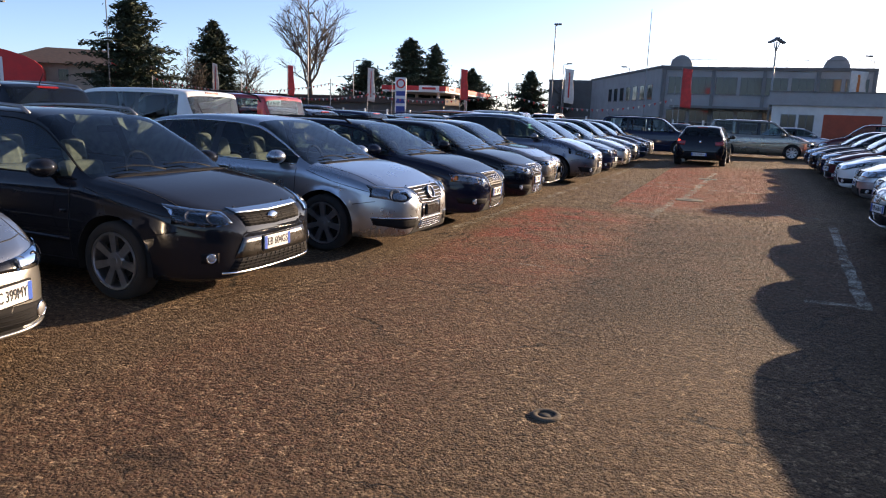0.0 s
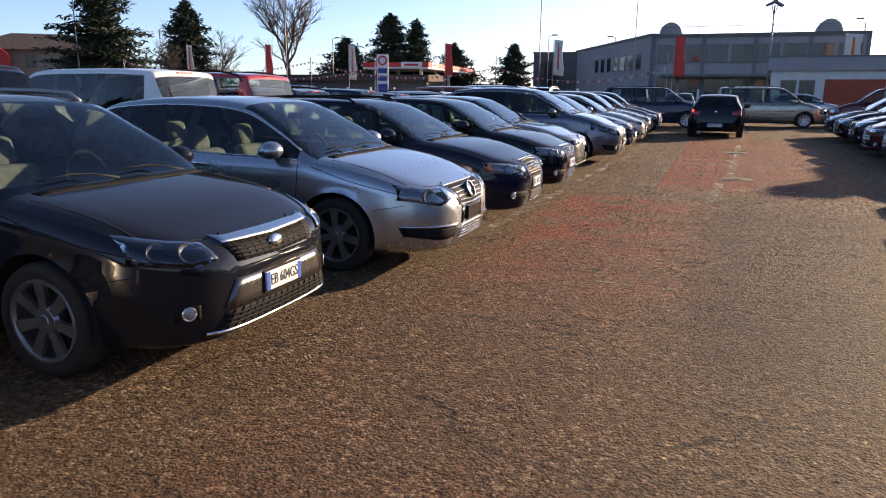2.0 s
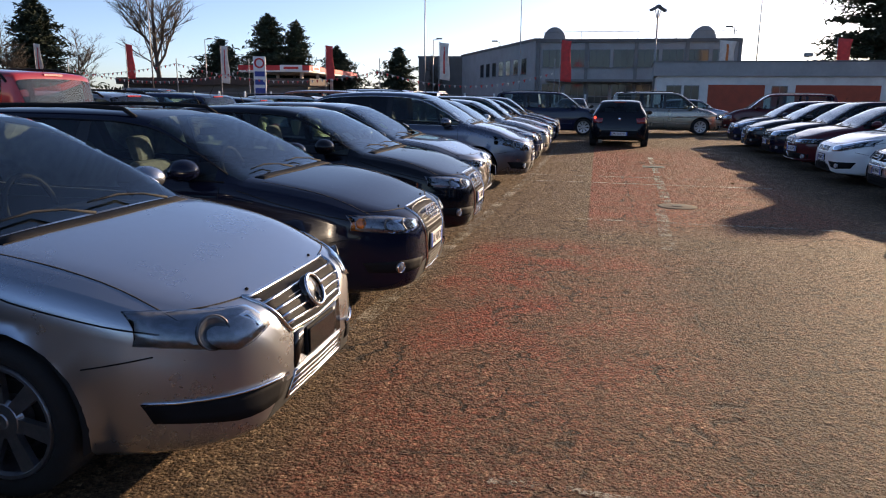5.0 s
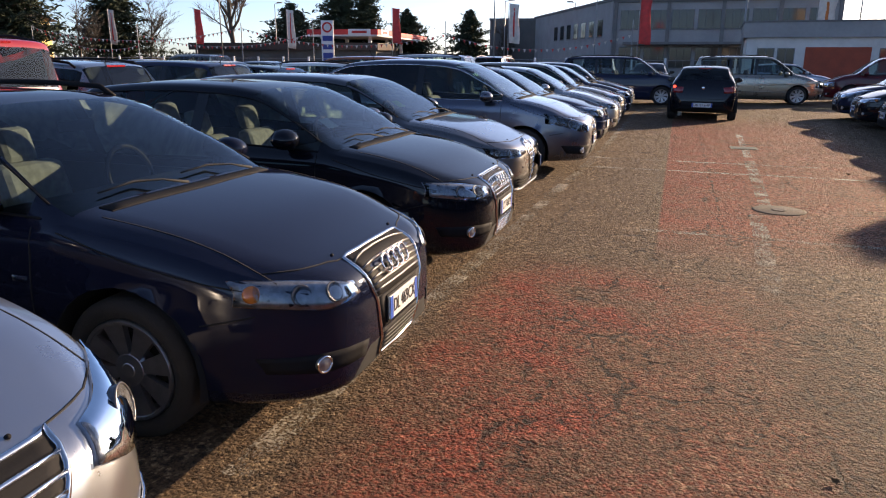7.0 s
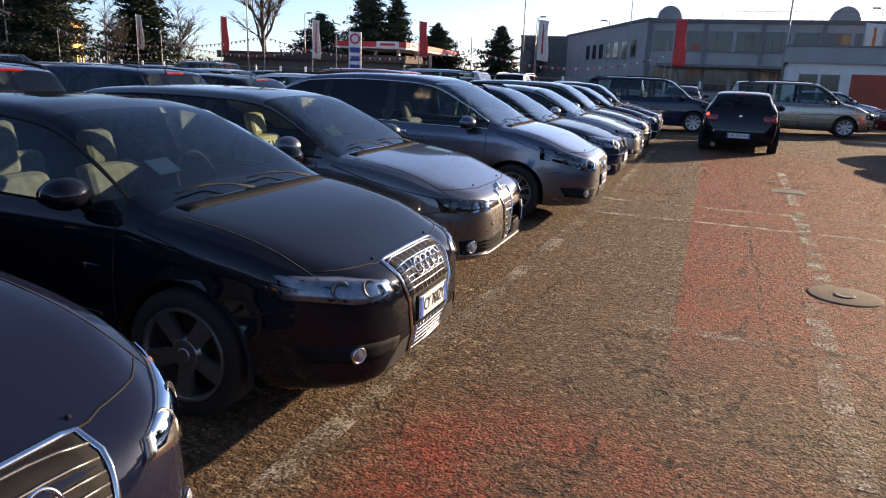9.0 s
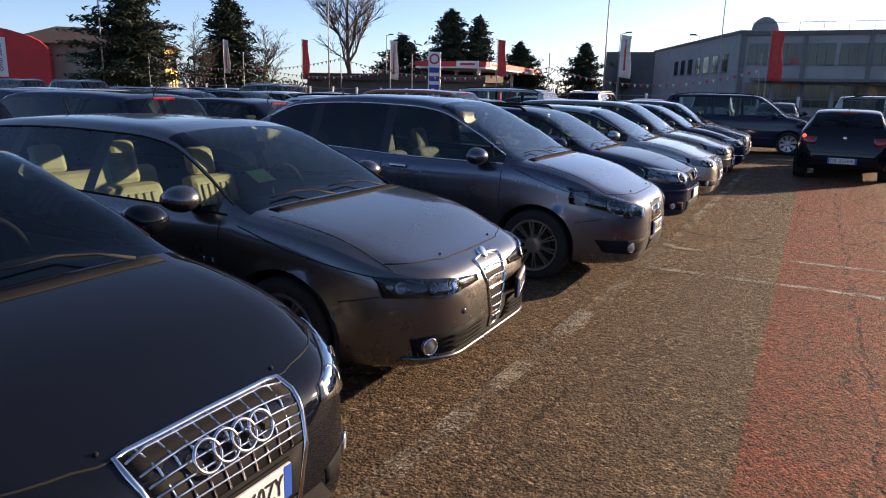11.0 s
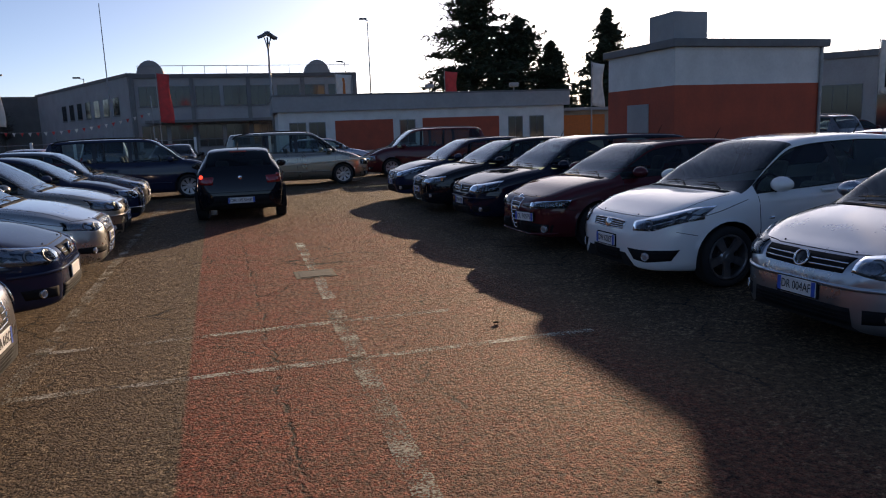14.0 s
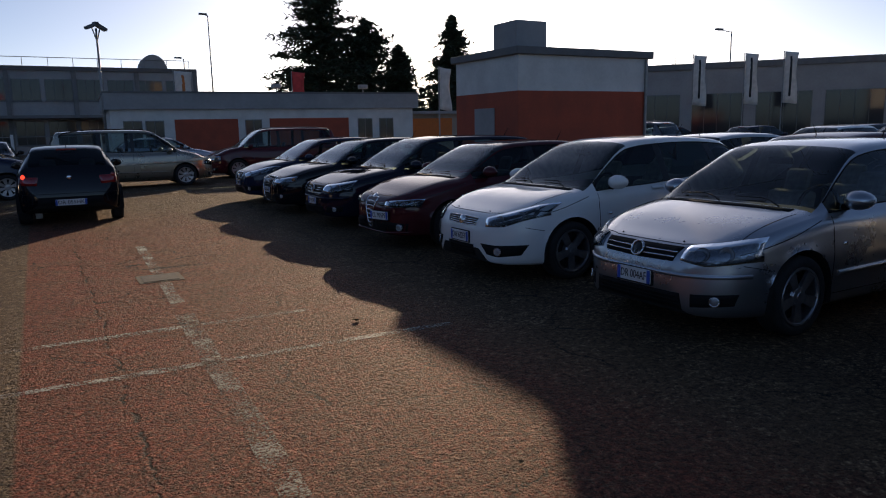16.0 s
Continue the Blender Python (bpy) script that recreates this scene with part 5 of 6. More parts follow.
def worn_paint(name, color, cover):
    m = material(name, color, 0.75, vary=0.35, scale=6, bump=0.4, bump_scale=120)
    nt = m.node_tree
    b = nt.nodes["Principled BSDF"]
    tc, n, n2 = nt.nodes.new("ShaderNodeTexCoord"), nt.nodes.new("ShaderNodeTexNoise"), nt.nodes.new("ShaderNodeTexNoise")
    n.inputs["Scale"].default_value, n.inputs["Detail"].default_value, n.inputs["Roughness"].default_value = 55, 8, 0.75
    n2.inputs["Scale"].default_value = 3.0
    nt.links.new(tc.outputs["Object"], n.inputs["Vector"]), nt.links.new(tc.outputs["Object"], n2.inputs["Vector"])
    add = nt.nodes.new("ShaderNodeMath")
    add.operation = "MULTIPLY_ADD"
    nt.links.new(n2.outputs[0], add.inputs[0]); add.inputs[1].default_value = 0.35
    nt.links.new(n.outputs[0], add.inputs[2])
    mr = nt.nodes.new("ShaderNodeMapRange")
    mr.inputs[1].default_value, mr.inputs[2].default_value = 0.66 + 0.25 * (0.5 - cover), 0.78 + 0.25 * (0.5 - cover)
    nt.links.new(add.outputs[0], mr.inputs[0]), nt.links.new(mr.outputs[0], b.inputs["Alpha"])
    return m


LINE = worn_paint("worn_line_paint", (0.40, 0.37, 0.30), 0.62)
FAINT = worn_paint("faint_line_paint", (0.30, 0.265, 0.205), 0.56)


def road_line(x0, y0, x1, y1, wide, mat, label="worn white paint line on the asphalt"):
    a, b_ = Vector((x0, y0)), Vector((x1, y1))
    n = max(2, int((b_ - a).length / 0.25))
    d = (b_ - a).normalized()
    s_ = Vector((-d.y, d.x))
    vs, fs, rg = [], [], random.Random(int(x0 * 100 + y0 * 10))
    for k in range(n + 1):
        p = a.lerp(b_, k / n)
        for e in (-1, 1):
            q = p + s_ * e * (wide / 2 + rg.uniform(-0.012, 0.012))
            vs.append((q.x, q.y, 0.004))
    fs = [(2 * k, 2 * k + 2, 2 * k + 3, 2 * k + 1) for k in range(n)]
    ob = put("road_marking", mesh_of("road_marking", vs, fs, [mat], smooth=False))
    tagged(ob, label, "road marking", kind="structure")


road_line(-2.06, 8.4, -1.74, 19.0, 0.13, FAINT)
road_line(-1.74, 19.2, -1.70, 31.0, 0.12, FAINT)
road_line(-1.85, 18.50, 1.72, 18.44, 0.09, LINE)
road_line(-1.86, 17.41, 2.6, 17.30, 0.09, LINE)
road_line(0.53, 14.6, 0.70, 18.9, 0.15, FAINT)
road_line(0.25, 11.6, 0.40, 14.4, 0.15, FAINT)
road_line(0.72, 19.4, 0.86, 23.4, 0.13, LINE)
road_line(-0.75, 13.3, 2.9, 13.2, 0.10, FAINT)
road_line(-0.9, 6.74, 0.10, 6.70, 0.05, FAINT)
road_line(2.68, 6.5, 3.0, 12.2, 0.12, LINE)
road_line(2.2, 6.58, 2.76, 6.62, 0.12, LINE)
road_line(-1.7, 29.6, 3.4, 33.4, 0.14, LINE)
road_line(-1.6, 33.2, 3.6, 34.4, 0.14, LINE)

CONCRETE = material("concrete", (0.085, 0.066, 0.046), 0.9, vary=0.35, scale=6, bump=0.5, bump_scale=70)
IRON = material("cast_iron", (0.07, 0.062, 0.05), 0.7, 0.4, vary=0.4, scale=10, bump=0.4, bump_scale=60)


def manhole(x, y, square):
    root = tagged(new("manhole_cover"), "worn cast-iron manhole cover set in a concrete collar", "manhole cover")
    root.location = (x, y, 0)
    if square:
        part("collar", box(-0.24, 0.24, -0.24, 0.24, -0.05, 0.004, 0.001), CONCRETE, root)
        part("lid", box(-0.19, 0.19, -0.19, 0.19, -0.03, 0.008, 0.001), IRON, root)
    else:
        part("collar", lathe([(0.001, 0.005), (0.25, 0.007), (0.28, 0.002), (0.28, -0.04)], 28, "z"), CONCRETE, root, "", True)
        part("lid", lathe([(0.001, 0.010), (0.055, 0.010), (0.075, 0.014), (0.085, 0.004)], 20, "z"), IRON, root, "", True)


manhole(0.66, 14.75, False)
manhole(0.76, 20.8, True)
root = tagged(new("ground_valve"), "small round iron valve cap sunk in the asphalt", "valve cap")
root.location = (0.71, 3.0, 0)
part("ring", lathe([(0.045, 0.004), (0.05, 0.012), (0.075, 0.012), (0.085, 0.002), (0.085, -0.02)], 20, "z"), CONCRETE, root, "", True)
part("cap", lathe([(0.001, 0.005), (0.042, 0.004), (0.044, -0.01)], 16, "z"), IRON, root, "", True)
LEAF = material("dry_leaf", (0.13, 0.065, 0.022), 0.8, vary=0.4, scale=30)
rg = random.Random(3)
for k, (x, y) in enumerate([(1.945, 17.8), (-1.2, 10.6), (0.2, 9.1), (-1.9, 13.1), (1.6, 14.9), (-0.4, 5.0), (1.1, 6.2), (-1.4, 16.4)]):
    bm = bmesh.new()
    r = 0.05 if k == 0 else 0.02
    ring = [bm.verts.new((math.cos(a) * r * rg.uniform(0.5, 1), math.sin(a) * r * rg.uniform(0.4, 0.8), 0.012 + rg.uniform(0, 0.4) * r)) for a in np.linspace(0, math.tau, 9)[:-1]]
    cen = bm.verts.new((0, 0, 0.006))
    for i in range(8):
        bm.faces.new((cen, ring[i], ring[(i + 1) % 8]))
    ob = part("dry_leaf", bm, LEAF)
    ob.location = (x, y, 0)
    tagged(ob, "dry curled brown leaf lying on the asphalt", "leaf", group="fallen leaves")

# ---- buildings ----
WHITEWALL = material("white_render", (0.62, 0.61, 0.58), 0.85, vary=0.12, scale=1.5, bump=0.2, bump_scale=30)
REDWALL = material("red_render", (0.36, 0.075, 0.040), 0.8, vary=0.2, scale=1.5, bump=0.2, bump_scale=30)
GREYWALL = material("grey_panels", (0.30, 0.30, 0.30), 0.8, vary=0.15, scale=0.6, bump=0.15, bump_scale=10)
DARKWALL = material("dark_band", (0.12, 0.115, 0.11), 0.7, vary=0.2, scale=0.8)
ROOFEDGE = material("roof_edge", (0.14, 0.14, 0.14), 0.6, vary=0.2, scale=3)
YELLOW = material("yellow_render", (0.62, 0.42, 0.13), 0.85, vary=0.12, scale=0.8, bump=0.2, bump_scale=15)
BEIGE = material("beige_render", (0.36, 0.30, 0.24), 0.85, vary=0.15, scale=0.8)
ROOFTILE = material("dark_roof_tiles", (0.085, 0.060, 0.050), 0.85, vary=0.3, scale=2, bump=0.5, bump_scale=9)
PANE = material("dark_pane", (0.02, 0.025, 0.03), 0.08, vary=0.1)
SIGNRED = material("sign_red", (0.60, 0.03, 0.03), 0.5, vary=0.1, scale=1)
SIGNWHITE = material("sign_white", (0.75, 0.75, 0.75), 0.5, vary=0.05, scale=1)
SIGNBLUE = material("sign_blue", (0.03, 0.06, 0.28), 0.5, vary=0.05, scale=1)
STEEL = material("galvanised_steel", (0.28, 0.28, 0.28), 0.5, 0.7, vary=0.2, scale=6)
ORANGE = material("orange_panel", (0.60, 0.16, 0.03), 0.6, vary=0.1)


def building(name, label, x, y, turn=0.0):
    root = tagged(new(name), label, "building")
    root.matrix_basis = pose(x, y, 0, 0, 0, turn)
    return root


def window(parent, x0, x1, z0, z1, y=0.0, bars=1, mat=None):
    """A window in a wall that faces -y: frame, sill and panes."""
    w = part("window", box(x0, x1, y - 0.03, y + 0.05, z0, z1), ROOFEDGE, parent)
    n = bars + 1
    for i in range(n):
        a = x0 + 0.05 + (x1 - x0 - 0.05) * i / n
        part("pane", box(a, a + (x1 - x0 - 0.05) / n - 0.05, y - 0.045, y - 0.034, z0 + 0.05, z1 - 0.05), mat or PANE, w)
    part("sill", box(x0 - 0.05, x1 + 0.05, y - 0.12, y - 0.034, z0 - 0.08, z0), ROOFEDGE, w)


# kiosk with a red lower wall
kiosk = building("kiosk", "flat-roofed white hut with red lower wall and roof box", 9.69, 26.23)
part("lower_wall", box(0, 4.12, 0, 2.86, 0, 2.475), REDWALL, kiosk)
part("upper_wall", box(0.003, 4.117, 0.003, 2.857, 2.475, 3.31), WHITEWALL, kiosk)
part("roof_slab", box(-0.11, 4.27, -0.11, 2.97, 3.31, 3.49, 0.02), ROOFEDGE, kiosk)
part("roof_box", box(0.33, 1.26, 0.55, 1.54, 3.49, 4.18, 0.02), GREYWALL, kiosk)
part("duct", tube([(1.34, 0.98, 3.49), (1.34, 0.98, 4.24)], 0.03), STEEL, kiosk)
part("downpipe", tube([(4.07, -0.045, 0), (4.07, -0.045, 3.40)], 0.04), STEEL, kiosk)
part("door", box(-0.03, 0.02, 1.0, 1.9, 0.02, 2.1), GREYWALL, kiosk)

# low white range behind the lane's end
low = building("low_building", "long low white building with red panels and a grey roof edge", 3.2, 54.0, -3)
part("wall", box(0, 17.5, 0, 8, 0, 2.9), WHITEWALL, low)
part("fascia", box(-0.25, 17.8, -0.25, 8.2, 2.9, 3.75), GREYWALL, low)
part("roof_edge", box(-0.3, 17.85, -0.3, 8.25, 3.75, 3.85), ROOFEDGE, low)
for a, b_ in ((3.2, 6.6), (8.4, 13.2)):
    part("red_panel", box(a, b_, -0.05, -0.004, 0.6, 2.35), REDWALL, low)
for a in (0.6, 1.7, 7.0, 13.8, 15.2):
    window(low, a, a + 0.95, 0.9, 2.3, 0.0)
for a in (8.8, 14.2):
    part("roof_lamp", box(a, a + 0.5, 0.4, 0.9, 4.1, 4.35, 0.05), STEEL, low)
    part("lamp_stem", tube([(a + 0.25, 0.65, 3.85), (a + 0.25, 0.65, 4.1)], 0.04), STEEL, low)
annex = building("shed", "pale shed with a yellow wall and an orange panel", 18.5, 58, -8)
part("wall", box(0, 8.0, 0, 5, 0, 2.6), BEIGE, annex)
part("roof", box(-0.4, 8.4, -0.6, 5.3, 2.6, 2.8), GREYWALL, annex)
part("yellow_panel", box(0.4, 3.0, -0.04, -0.004, 0.3, 2.2), YELLOW, annex)
part("orange_panel", box(4.4, 7.4, -0.04, -0.004, 0.8, 2.3), ORANGE, annex)

# two-storey works building
works = building("works_building", "grey two-storey works building with ribbon windows and roof vents", -7.0, 82.0, 0)
part("wall", box(0, 20.0, 0, 14, 0, 7.0), GREYWALL, works)
part("roof_edge", box(-0.2, 20.2, -0.2, 14.2, 7.0, 7.35), DARKWALL, works)
part("canopy", box(1.0, 19.5, -2.2, -0.004, 3.0, 3.25), ROOFEDGE, works)
for i in range(8):
    window(works, 0.5 + i * 2.42, 0.5 + i * 2.42 + 2.1, 4.5, 6.3, 0.0, 2)
    window(works, 0.5 + i * 2.42, 0.5 + i * 2.42 + 2.1, 0.8, 2.8, 0.0, 2)
for i in range(5):
    part("pilaster", box(-0.15 + i * 5, 0.2 + i * 5, -0.18, -0.006, 0, 7.0), ROOFEDGE, works)
for x in (0.4, 15.4):
    bm = lathe([(1.15, 0), (1.15, 1.2)], 24, "y")
    bmesh.ops.holes_fill(bm, edges=bm.edges)
    bmesh.ops.scale(bm, vec=(1, 1.6, 1.15), verts=bm.verts)
    bmesh.ops.translate(bm, vec=(x + 1.2, 0.5, 7.3), verts=bm.verts)
    part("roof_vent", bm, GREYWALL, works)
bm = bmesh.new()
for k in range(11):
    add_tube(bm, [(0.6 + 1.9 * k, 0.2, 7.3), (0.6 + 1.9 * k, 0.2, 8.1)], 0.025, 5)
add_tube(bm, [(0.6, 0.2, 8.1), (19.6, 0.2, 8.1)], 0.03, 5)
part("roof_railing", bm, STEEL, works)
part("wall_unit", box(13.4, 14.8, -0.5, -0.01, 3.4, 4.3, 0.03), WHITEWALL, works)
wing = building("works_wing", "long grey side wing of the works building with small windows", -7.3, 82.2, 0)
wing.matrix_basis = pose(-7.3, 82.3, 0, 0, 0, 114)
part("wall", box(0, 34, -12, 0, 0, 7.2), GREYWALL, wing)
part("roof_edge", box(-0.1, 34.1, -12.1, 0.1, 7.2, 7.5), DARKWALL, wing)
wb_ = new("window_band")
wb_.parent = wing
wb_.matrix_basis = Matrix.Rotation(math.pi, 4, "Z")
for i in range(7):
    window(wb_, -4.6 - i * 3.0, -2.9 - i * 3.0, 3.9, 5.6, 0.0)
hall = building("dark_hall", "dark flat-roofed hall behind the works building", -27.5, 112, 8)
part("wall", box(0, 10, 0, 12, 0, 7.0), DARKWALL, hall)
part("roof_edge", box(-0.1, 10.1, -0.1, 12.1, 7.0, 7.3), ROOFEDGE, hall)

# filling station
station = building("filling_station", "filling station with a red and white canopy on columns", -47.5, 93.5, 8)
ca = part("canopy", box(0, 9.5, 0, 33, 4.35, 5.1), SIGNWHITE, station)
part("fascia_front", box(-0.05, 9.55, -0.06, -0.004, 4.55, 5.2), SIGNRED, ca)
part("fascia_side", box(9.504, 9.56, 0, 33.05, 4.55, 5.2), SIGNRED, ca)
part("sign_board", box(5.6, 8.6, -0.12, -0.064, 4.5, 5.25), SIGNWHITE, ca)
part("sign_bar", box(6.1, 8.1, -0.16, -0.124, 4.72, 5.02), SIGNRED, ca)
part("sign_board", box(9.564, 9.62, 1.6, 5.4, 4.5, 5.25), SIGNWHITE, ca)
part("sign_bar", box(9.624, 9.66, 2.3, 4.7, 4.72, 5.02), SIGNRED, ca)
for i in range(4):
    for x in (1.8, 7.8):
        part("column", box(x - 0.2, x + 0.2, 2.5 + i * 9 - 0.2, 2.9 + i * 9 - 0.2, 0, 4.35), SIGNWHITE, station)
        part("pump", box(x - 0.5, x + 0.5, 4.2 + i * 8, 4.9 + i * 8, 0, 1.7, 0.05), SIGNRED, station)
part("shop", box(1.2, 6.5, 14, 24, 0, 3.4), DARKWALL, station)
sign = building("price_pylon", "tall white price pylon with a round emblem and blue panels", -41.8, 88.0, 20)
sign["category"] = "sign"
part("panel", box(-0.75, 0.75, -0.15, 0.15, 0, 6.0, 0.03), SIGNWHITE, sign)
bm = lathe([(0.42, -0.19), (0.62, -0.19), (0.62, -0.155), (0.42, -0.155)], 28, "y")
bmesh.ops.translate(bm, vec=(0, 0, 5.2), verts=bm.verts)
part("emblem", bm, SIGNRED, sign)
for z0, z1 in ((3.6, 4.2), (2.6, 3.2), (1.0, 2.2)):
    part("price_panel", box(-0.6, 0.6, -0.19, -0.154, z0, z1), SIGNBLUE, sign)

# yellow house and red hall
house = building("house", "two-storey yellow house with a dark hipped roof", -76, 78, 40)
# sun and shade in the colours: dull long wall, bright yellow sunlit end
part("wall", box(-18, 0, 0, 11, 0, 6.2), BEIGE, house)
part("sunlit_gable_wall", box(0.004, 0.05, 0.0, 11, 0, 6.2), YELLOW, house)
bm = bmesh.new()
e = 1.2
v = [bm.verts.new(p) for p in ((-18 - e, -e, 6.2), (0.05 + e, -e, 6.2), (0.05 + e, 11 + e, 6.2), (-18 - e, 11 + e, 6.2), (-14, 5.5, 8.6), (-4, 5.5, 8.6))]
for f in ((0, 1, 5, 4), (1, 2, 5), (2, 3, 4, 5), (3, 0, 4), (3, 2, 1, 0)):
    bm.faces.new([v[i] for i in f])
part("roof", bm, ROOFTILE, house)
for x in (-15, -11, -7, -3):
    for z in (1.2, 4.0):
        window(house, x - 0.6, x + 0.6, z, z + 1.5, 0.0)
for y in (2.0, 5.0, 8.0):
    for z in (1.2, 4.0):
        part("window", box(0.054, 0.10, y, y + 1.1, z, z + 1.5), PANE, house)
red_hall = building("market_hall", "long red hall with an arched roof and a white upright banner", -92, 60, 46)
bm = bmesh.new()
arc = [(11 * math.cos(a), 5.0 + 3.2 * math.sin(a)) for a in np.linspace(0, math.pi, 15)]
for y in (0, 26):
    for x, z in [(11, 0)] + arc + [(-11, 0)]:
        bm.verts.new((x, y, z))
bm.verts.ensure_lookup_table()
n = 17
for i in range(n - 1):
    bm.faces.new((bm.verts[i], bm.verts[i + 1], bm.verts[n + i + 1], bm.verts[n + i]))
bm.faces.new(bm.verts[:n]), bm.faces.new(bm.verts[n:][::-1])
part("hall", bm, SIGNRED, red_hall)
part("banner", box(5.0, 6.4, -0.08, -0.02, 2.0, 6.6), SIGNWHITE, red_hall)
letters("banner_text", "ondi Saldi", 0.85, INK, red_hall, Matrix.Translation((5.7, -0.09, 4.3)) @ Matrix(((0, -1, 0, 0), (0, 0, -1, 0), (1, 0, 0, 0), (0, 0, 0, 1))))
pergola = building("long_shed", "long low shed with a dark tiled roof", -64, 92, 5)
part("wall", box(0, 26, 0, 6, 0, 2.6), DARKWALL, pergola)
part("roof", box(-0.5, 26.5, -0.8, 6.5, 2.6, 3.5), ROOFTILE, pergola)

# showroom to the east
show = building("showroom", "grey flat-roofed showroom with a dark glazed front", 44, 60, -52)
part("wall", box(0, 46, 0, 14, 0, 6.0), GREYWALL, show)
part("roof_edge", box(-0.2, 46.2, -0.2, 14.2, 6.0, 6.5), ROOFEDGE, show)
for i in range(9):
    window(show, 1.5 + i * 5, 5.6 + i * 5, 0.5, 4.0, 0.0, 3)
tower = building("sign_tower", "white sign wall with a dark round emblem", 45.5, 33.5, -40)
part("panel", box(0, 5.0, 0, 0.6, 0, 7.2), SIGNWHITE, tower)
part("edge", box(-0.25, -0.004, -0.1, 0.7, 0, 7.5), DARKWALL, tower)
bm = lathe([(0.001, -0.10), (0.62, -0.10), (0.7, -0.02)], 28, "y")
bmesh.ops.translate(bm, vec=(1.3, 0, 6.0), verts=bm.verts)
part("emblem", bm, PANE, tower)

# ---- poles, flags, fence ----
CLOTHRED = material("red_flag_cloth", (0.62, 0.06, 0.055), 0.85, vary=0.2, scale=3)
CLOTHWHITE = material("pale_flag_cloth", (0.66, 0.60, 0.54), 0.85, vary=0.15, scale=3)
CLOTHBLACK = material("black_flag_cloth", (0.03, 0.03, 0.03), 0.85, vary=0.15, scale=3)


def flag(x, y, top, cloth, label, tall=3.3, wide=0.80, turn=0.0, stripe=None):
    root = tagged(new("flag_banner"), label, "flag", group="upright advertising flags")
    root.matrix_basis = pose(x, y, 0, 0, 0, turn)
    part("pole", tube([(0, 0, 0), (0, 0, top)], [0.05, 0.03], 6), STEEL, root)
    vs, fs, n = [], [], 10
    for i in range(n + 1):
        z = top - 0.05 - tall * i / n
        for j in range(5):
            u = j / 4
            vs.append((0.06 + wide * u * (1 - 0.10 * math.sin(i * 0.55)), 0.10 * math.sin(u * 5 + i * 0.5) * u, z - 0.12 * u))
    fs = [(i * 5 + j, i * 5 + j + 1, i * 5 + j + 6, i * 5 + j + 5) for i in range(n) for j in range(4)]
    cl = put("cloth", mesh_of("cloth", vs, fs, [cloth]), root)
    mo = cl.modifiers.new("thickness", "SOLIDIFY")
    mo.thickness = 0.012
    if stripe:
        vs2 = [(0.06 + wide * u, 0.10 * math.sin(u * 5 + i * 0.5) * u - 0.03, top - 0.4 - (tall - 0.8) * i / 8) for i in range(9) for u in (0.40, 0.56)]
        sb = put("lettering_bar", mesh_of("lettering_bar", vs2, [(2 * i, 2 * i + 1, 2 * i + 3, 2 * i + 2) for i in range(8)], [stripe]), root)
        sb.modifiers.new("thickness", "SOLIDIFY").thickness = 0.01


flag(-27.8, 74.3, 6.4, CLOTHRED, "red upright banner flag on a pole")
flag(-3.7, 63.8, 6.0, CLOTHRED, "red upright banner flag on a pole", 3.2)
flag(-13.8, 64.3, 5.9, CLOTHWHITE, "pale upright banner flag with a red stripe", 3.0, stripe=CLOTHRED)
flag(-48.0, 70.7, 6.4, CLOTHRED, "red upright banner flag on a pole", 3.4)
flag(-37.6, 71.0, 6.2, CLOTHWHITE, "pale upright banner flag with a red stripe", 3.6, stripe=CLOTHRED)
flag(-60.0, 72.0, 6.6, CLOTHWHITE, "pale upright banner flag with a red stripe", 3.6, stripe=CLOTHRED)
flag(-66.0, 62.0, 6.6, CLOTHRED, "red upright banner flag on a pole", 3.6)
flag(10.0, 75.0, 6.7, CLOTHWHITE, "pale upright banner flag with a red stripe", 3.4, 1.4, stripe=ORANGE)
flag(19.0, 72.0, 6.6, CLOTHRED, "red upright banner flag on a pole", 3.4, 1.1)
flag(19.5, 47.5, 5.0, CLOTHWHITE, "pale upright banner flag on a pole", 2.3, 0.7)
for k, (x, y, cl) in enumerate(((42.5, 50.0, CLOTHWHITE), (45.0, 47.5, CLOTHWHITE), (46.8, 45.6, CLOTHWHITE), (40.0, 56.5, CLOTHBLACK))):
    flag(x, y, 6.6 if k < 3 else 5.4, cl, "white upright banner flag with dark lettering" if k < 3 else "black and yellow banner flag", 3.6, 0.9, -40, INK if k < 3 else ORANGE)


def lamp_post(x, y, h, arm=1.0, turn=0.0, double=False, flood=False):
    root = tagged(new("street_lamp"), "slim grey lamp post with floodlights" if flood else "slim grey street lamp post", "street lamp", group="lamp posts")
    root.matrix_basis = pose(x, y, 0, 0, 0, turn)
    part("pole", tube([(0, 0, 0), (0, 0, h)], [0.09, 0.05], 8), STEEL, root, "", True)
    for e in ((1, -1) if double or flood else (1,)):
        if arm:
            part("arm", tube([(0, 0, h - (0.7 if flood else 0.05)), (e * arm, 0, h + (0.05 if flood else 0.08))], 0.035, 6), STEEL, root, "", True)
        bm = box(-0.38, 0.38, -0.16, 0.16, -0.09, 0.07, 0.03)
        bm.transform(Matrix.Translation((e * arm, 0, h + 0.12)) @ Matrix.Rotation(radians(25 * e if flood else 0), 4, "Y"))
        part("lamp_head", bm, ROOFEDGE, root)


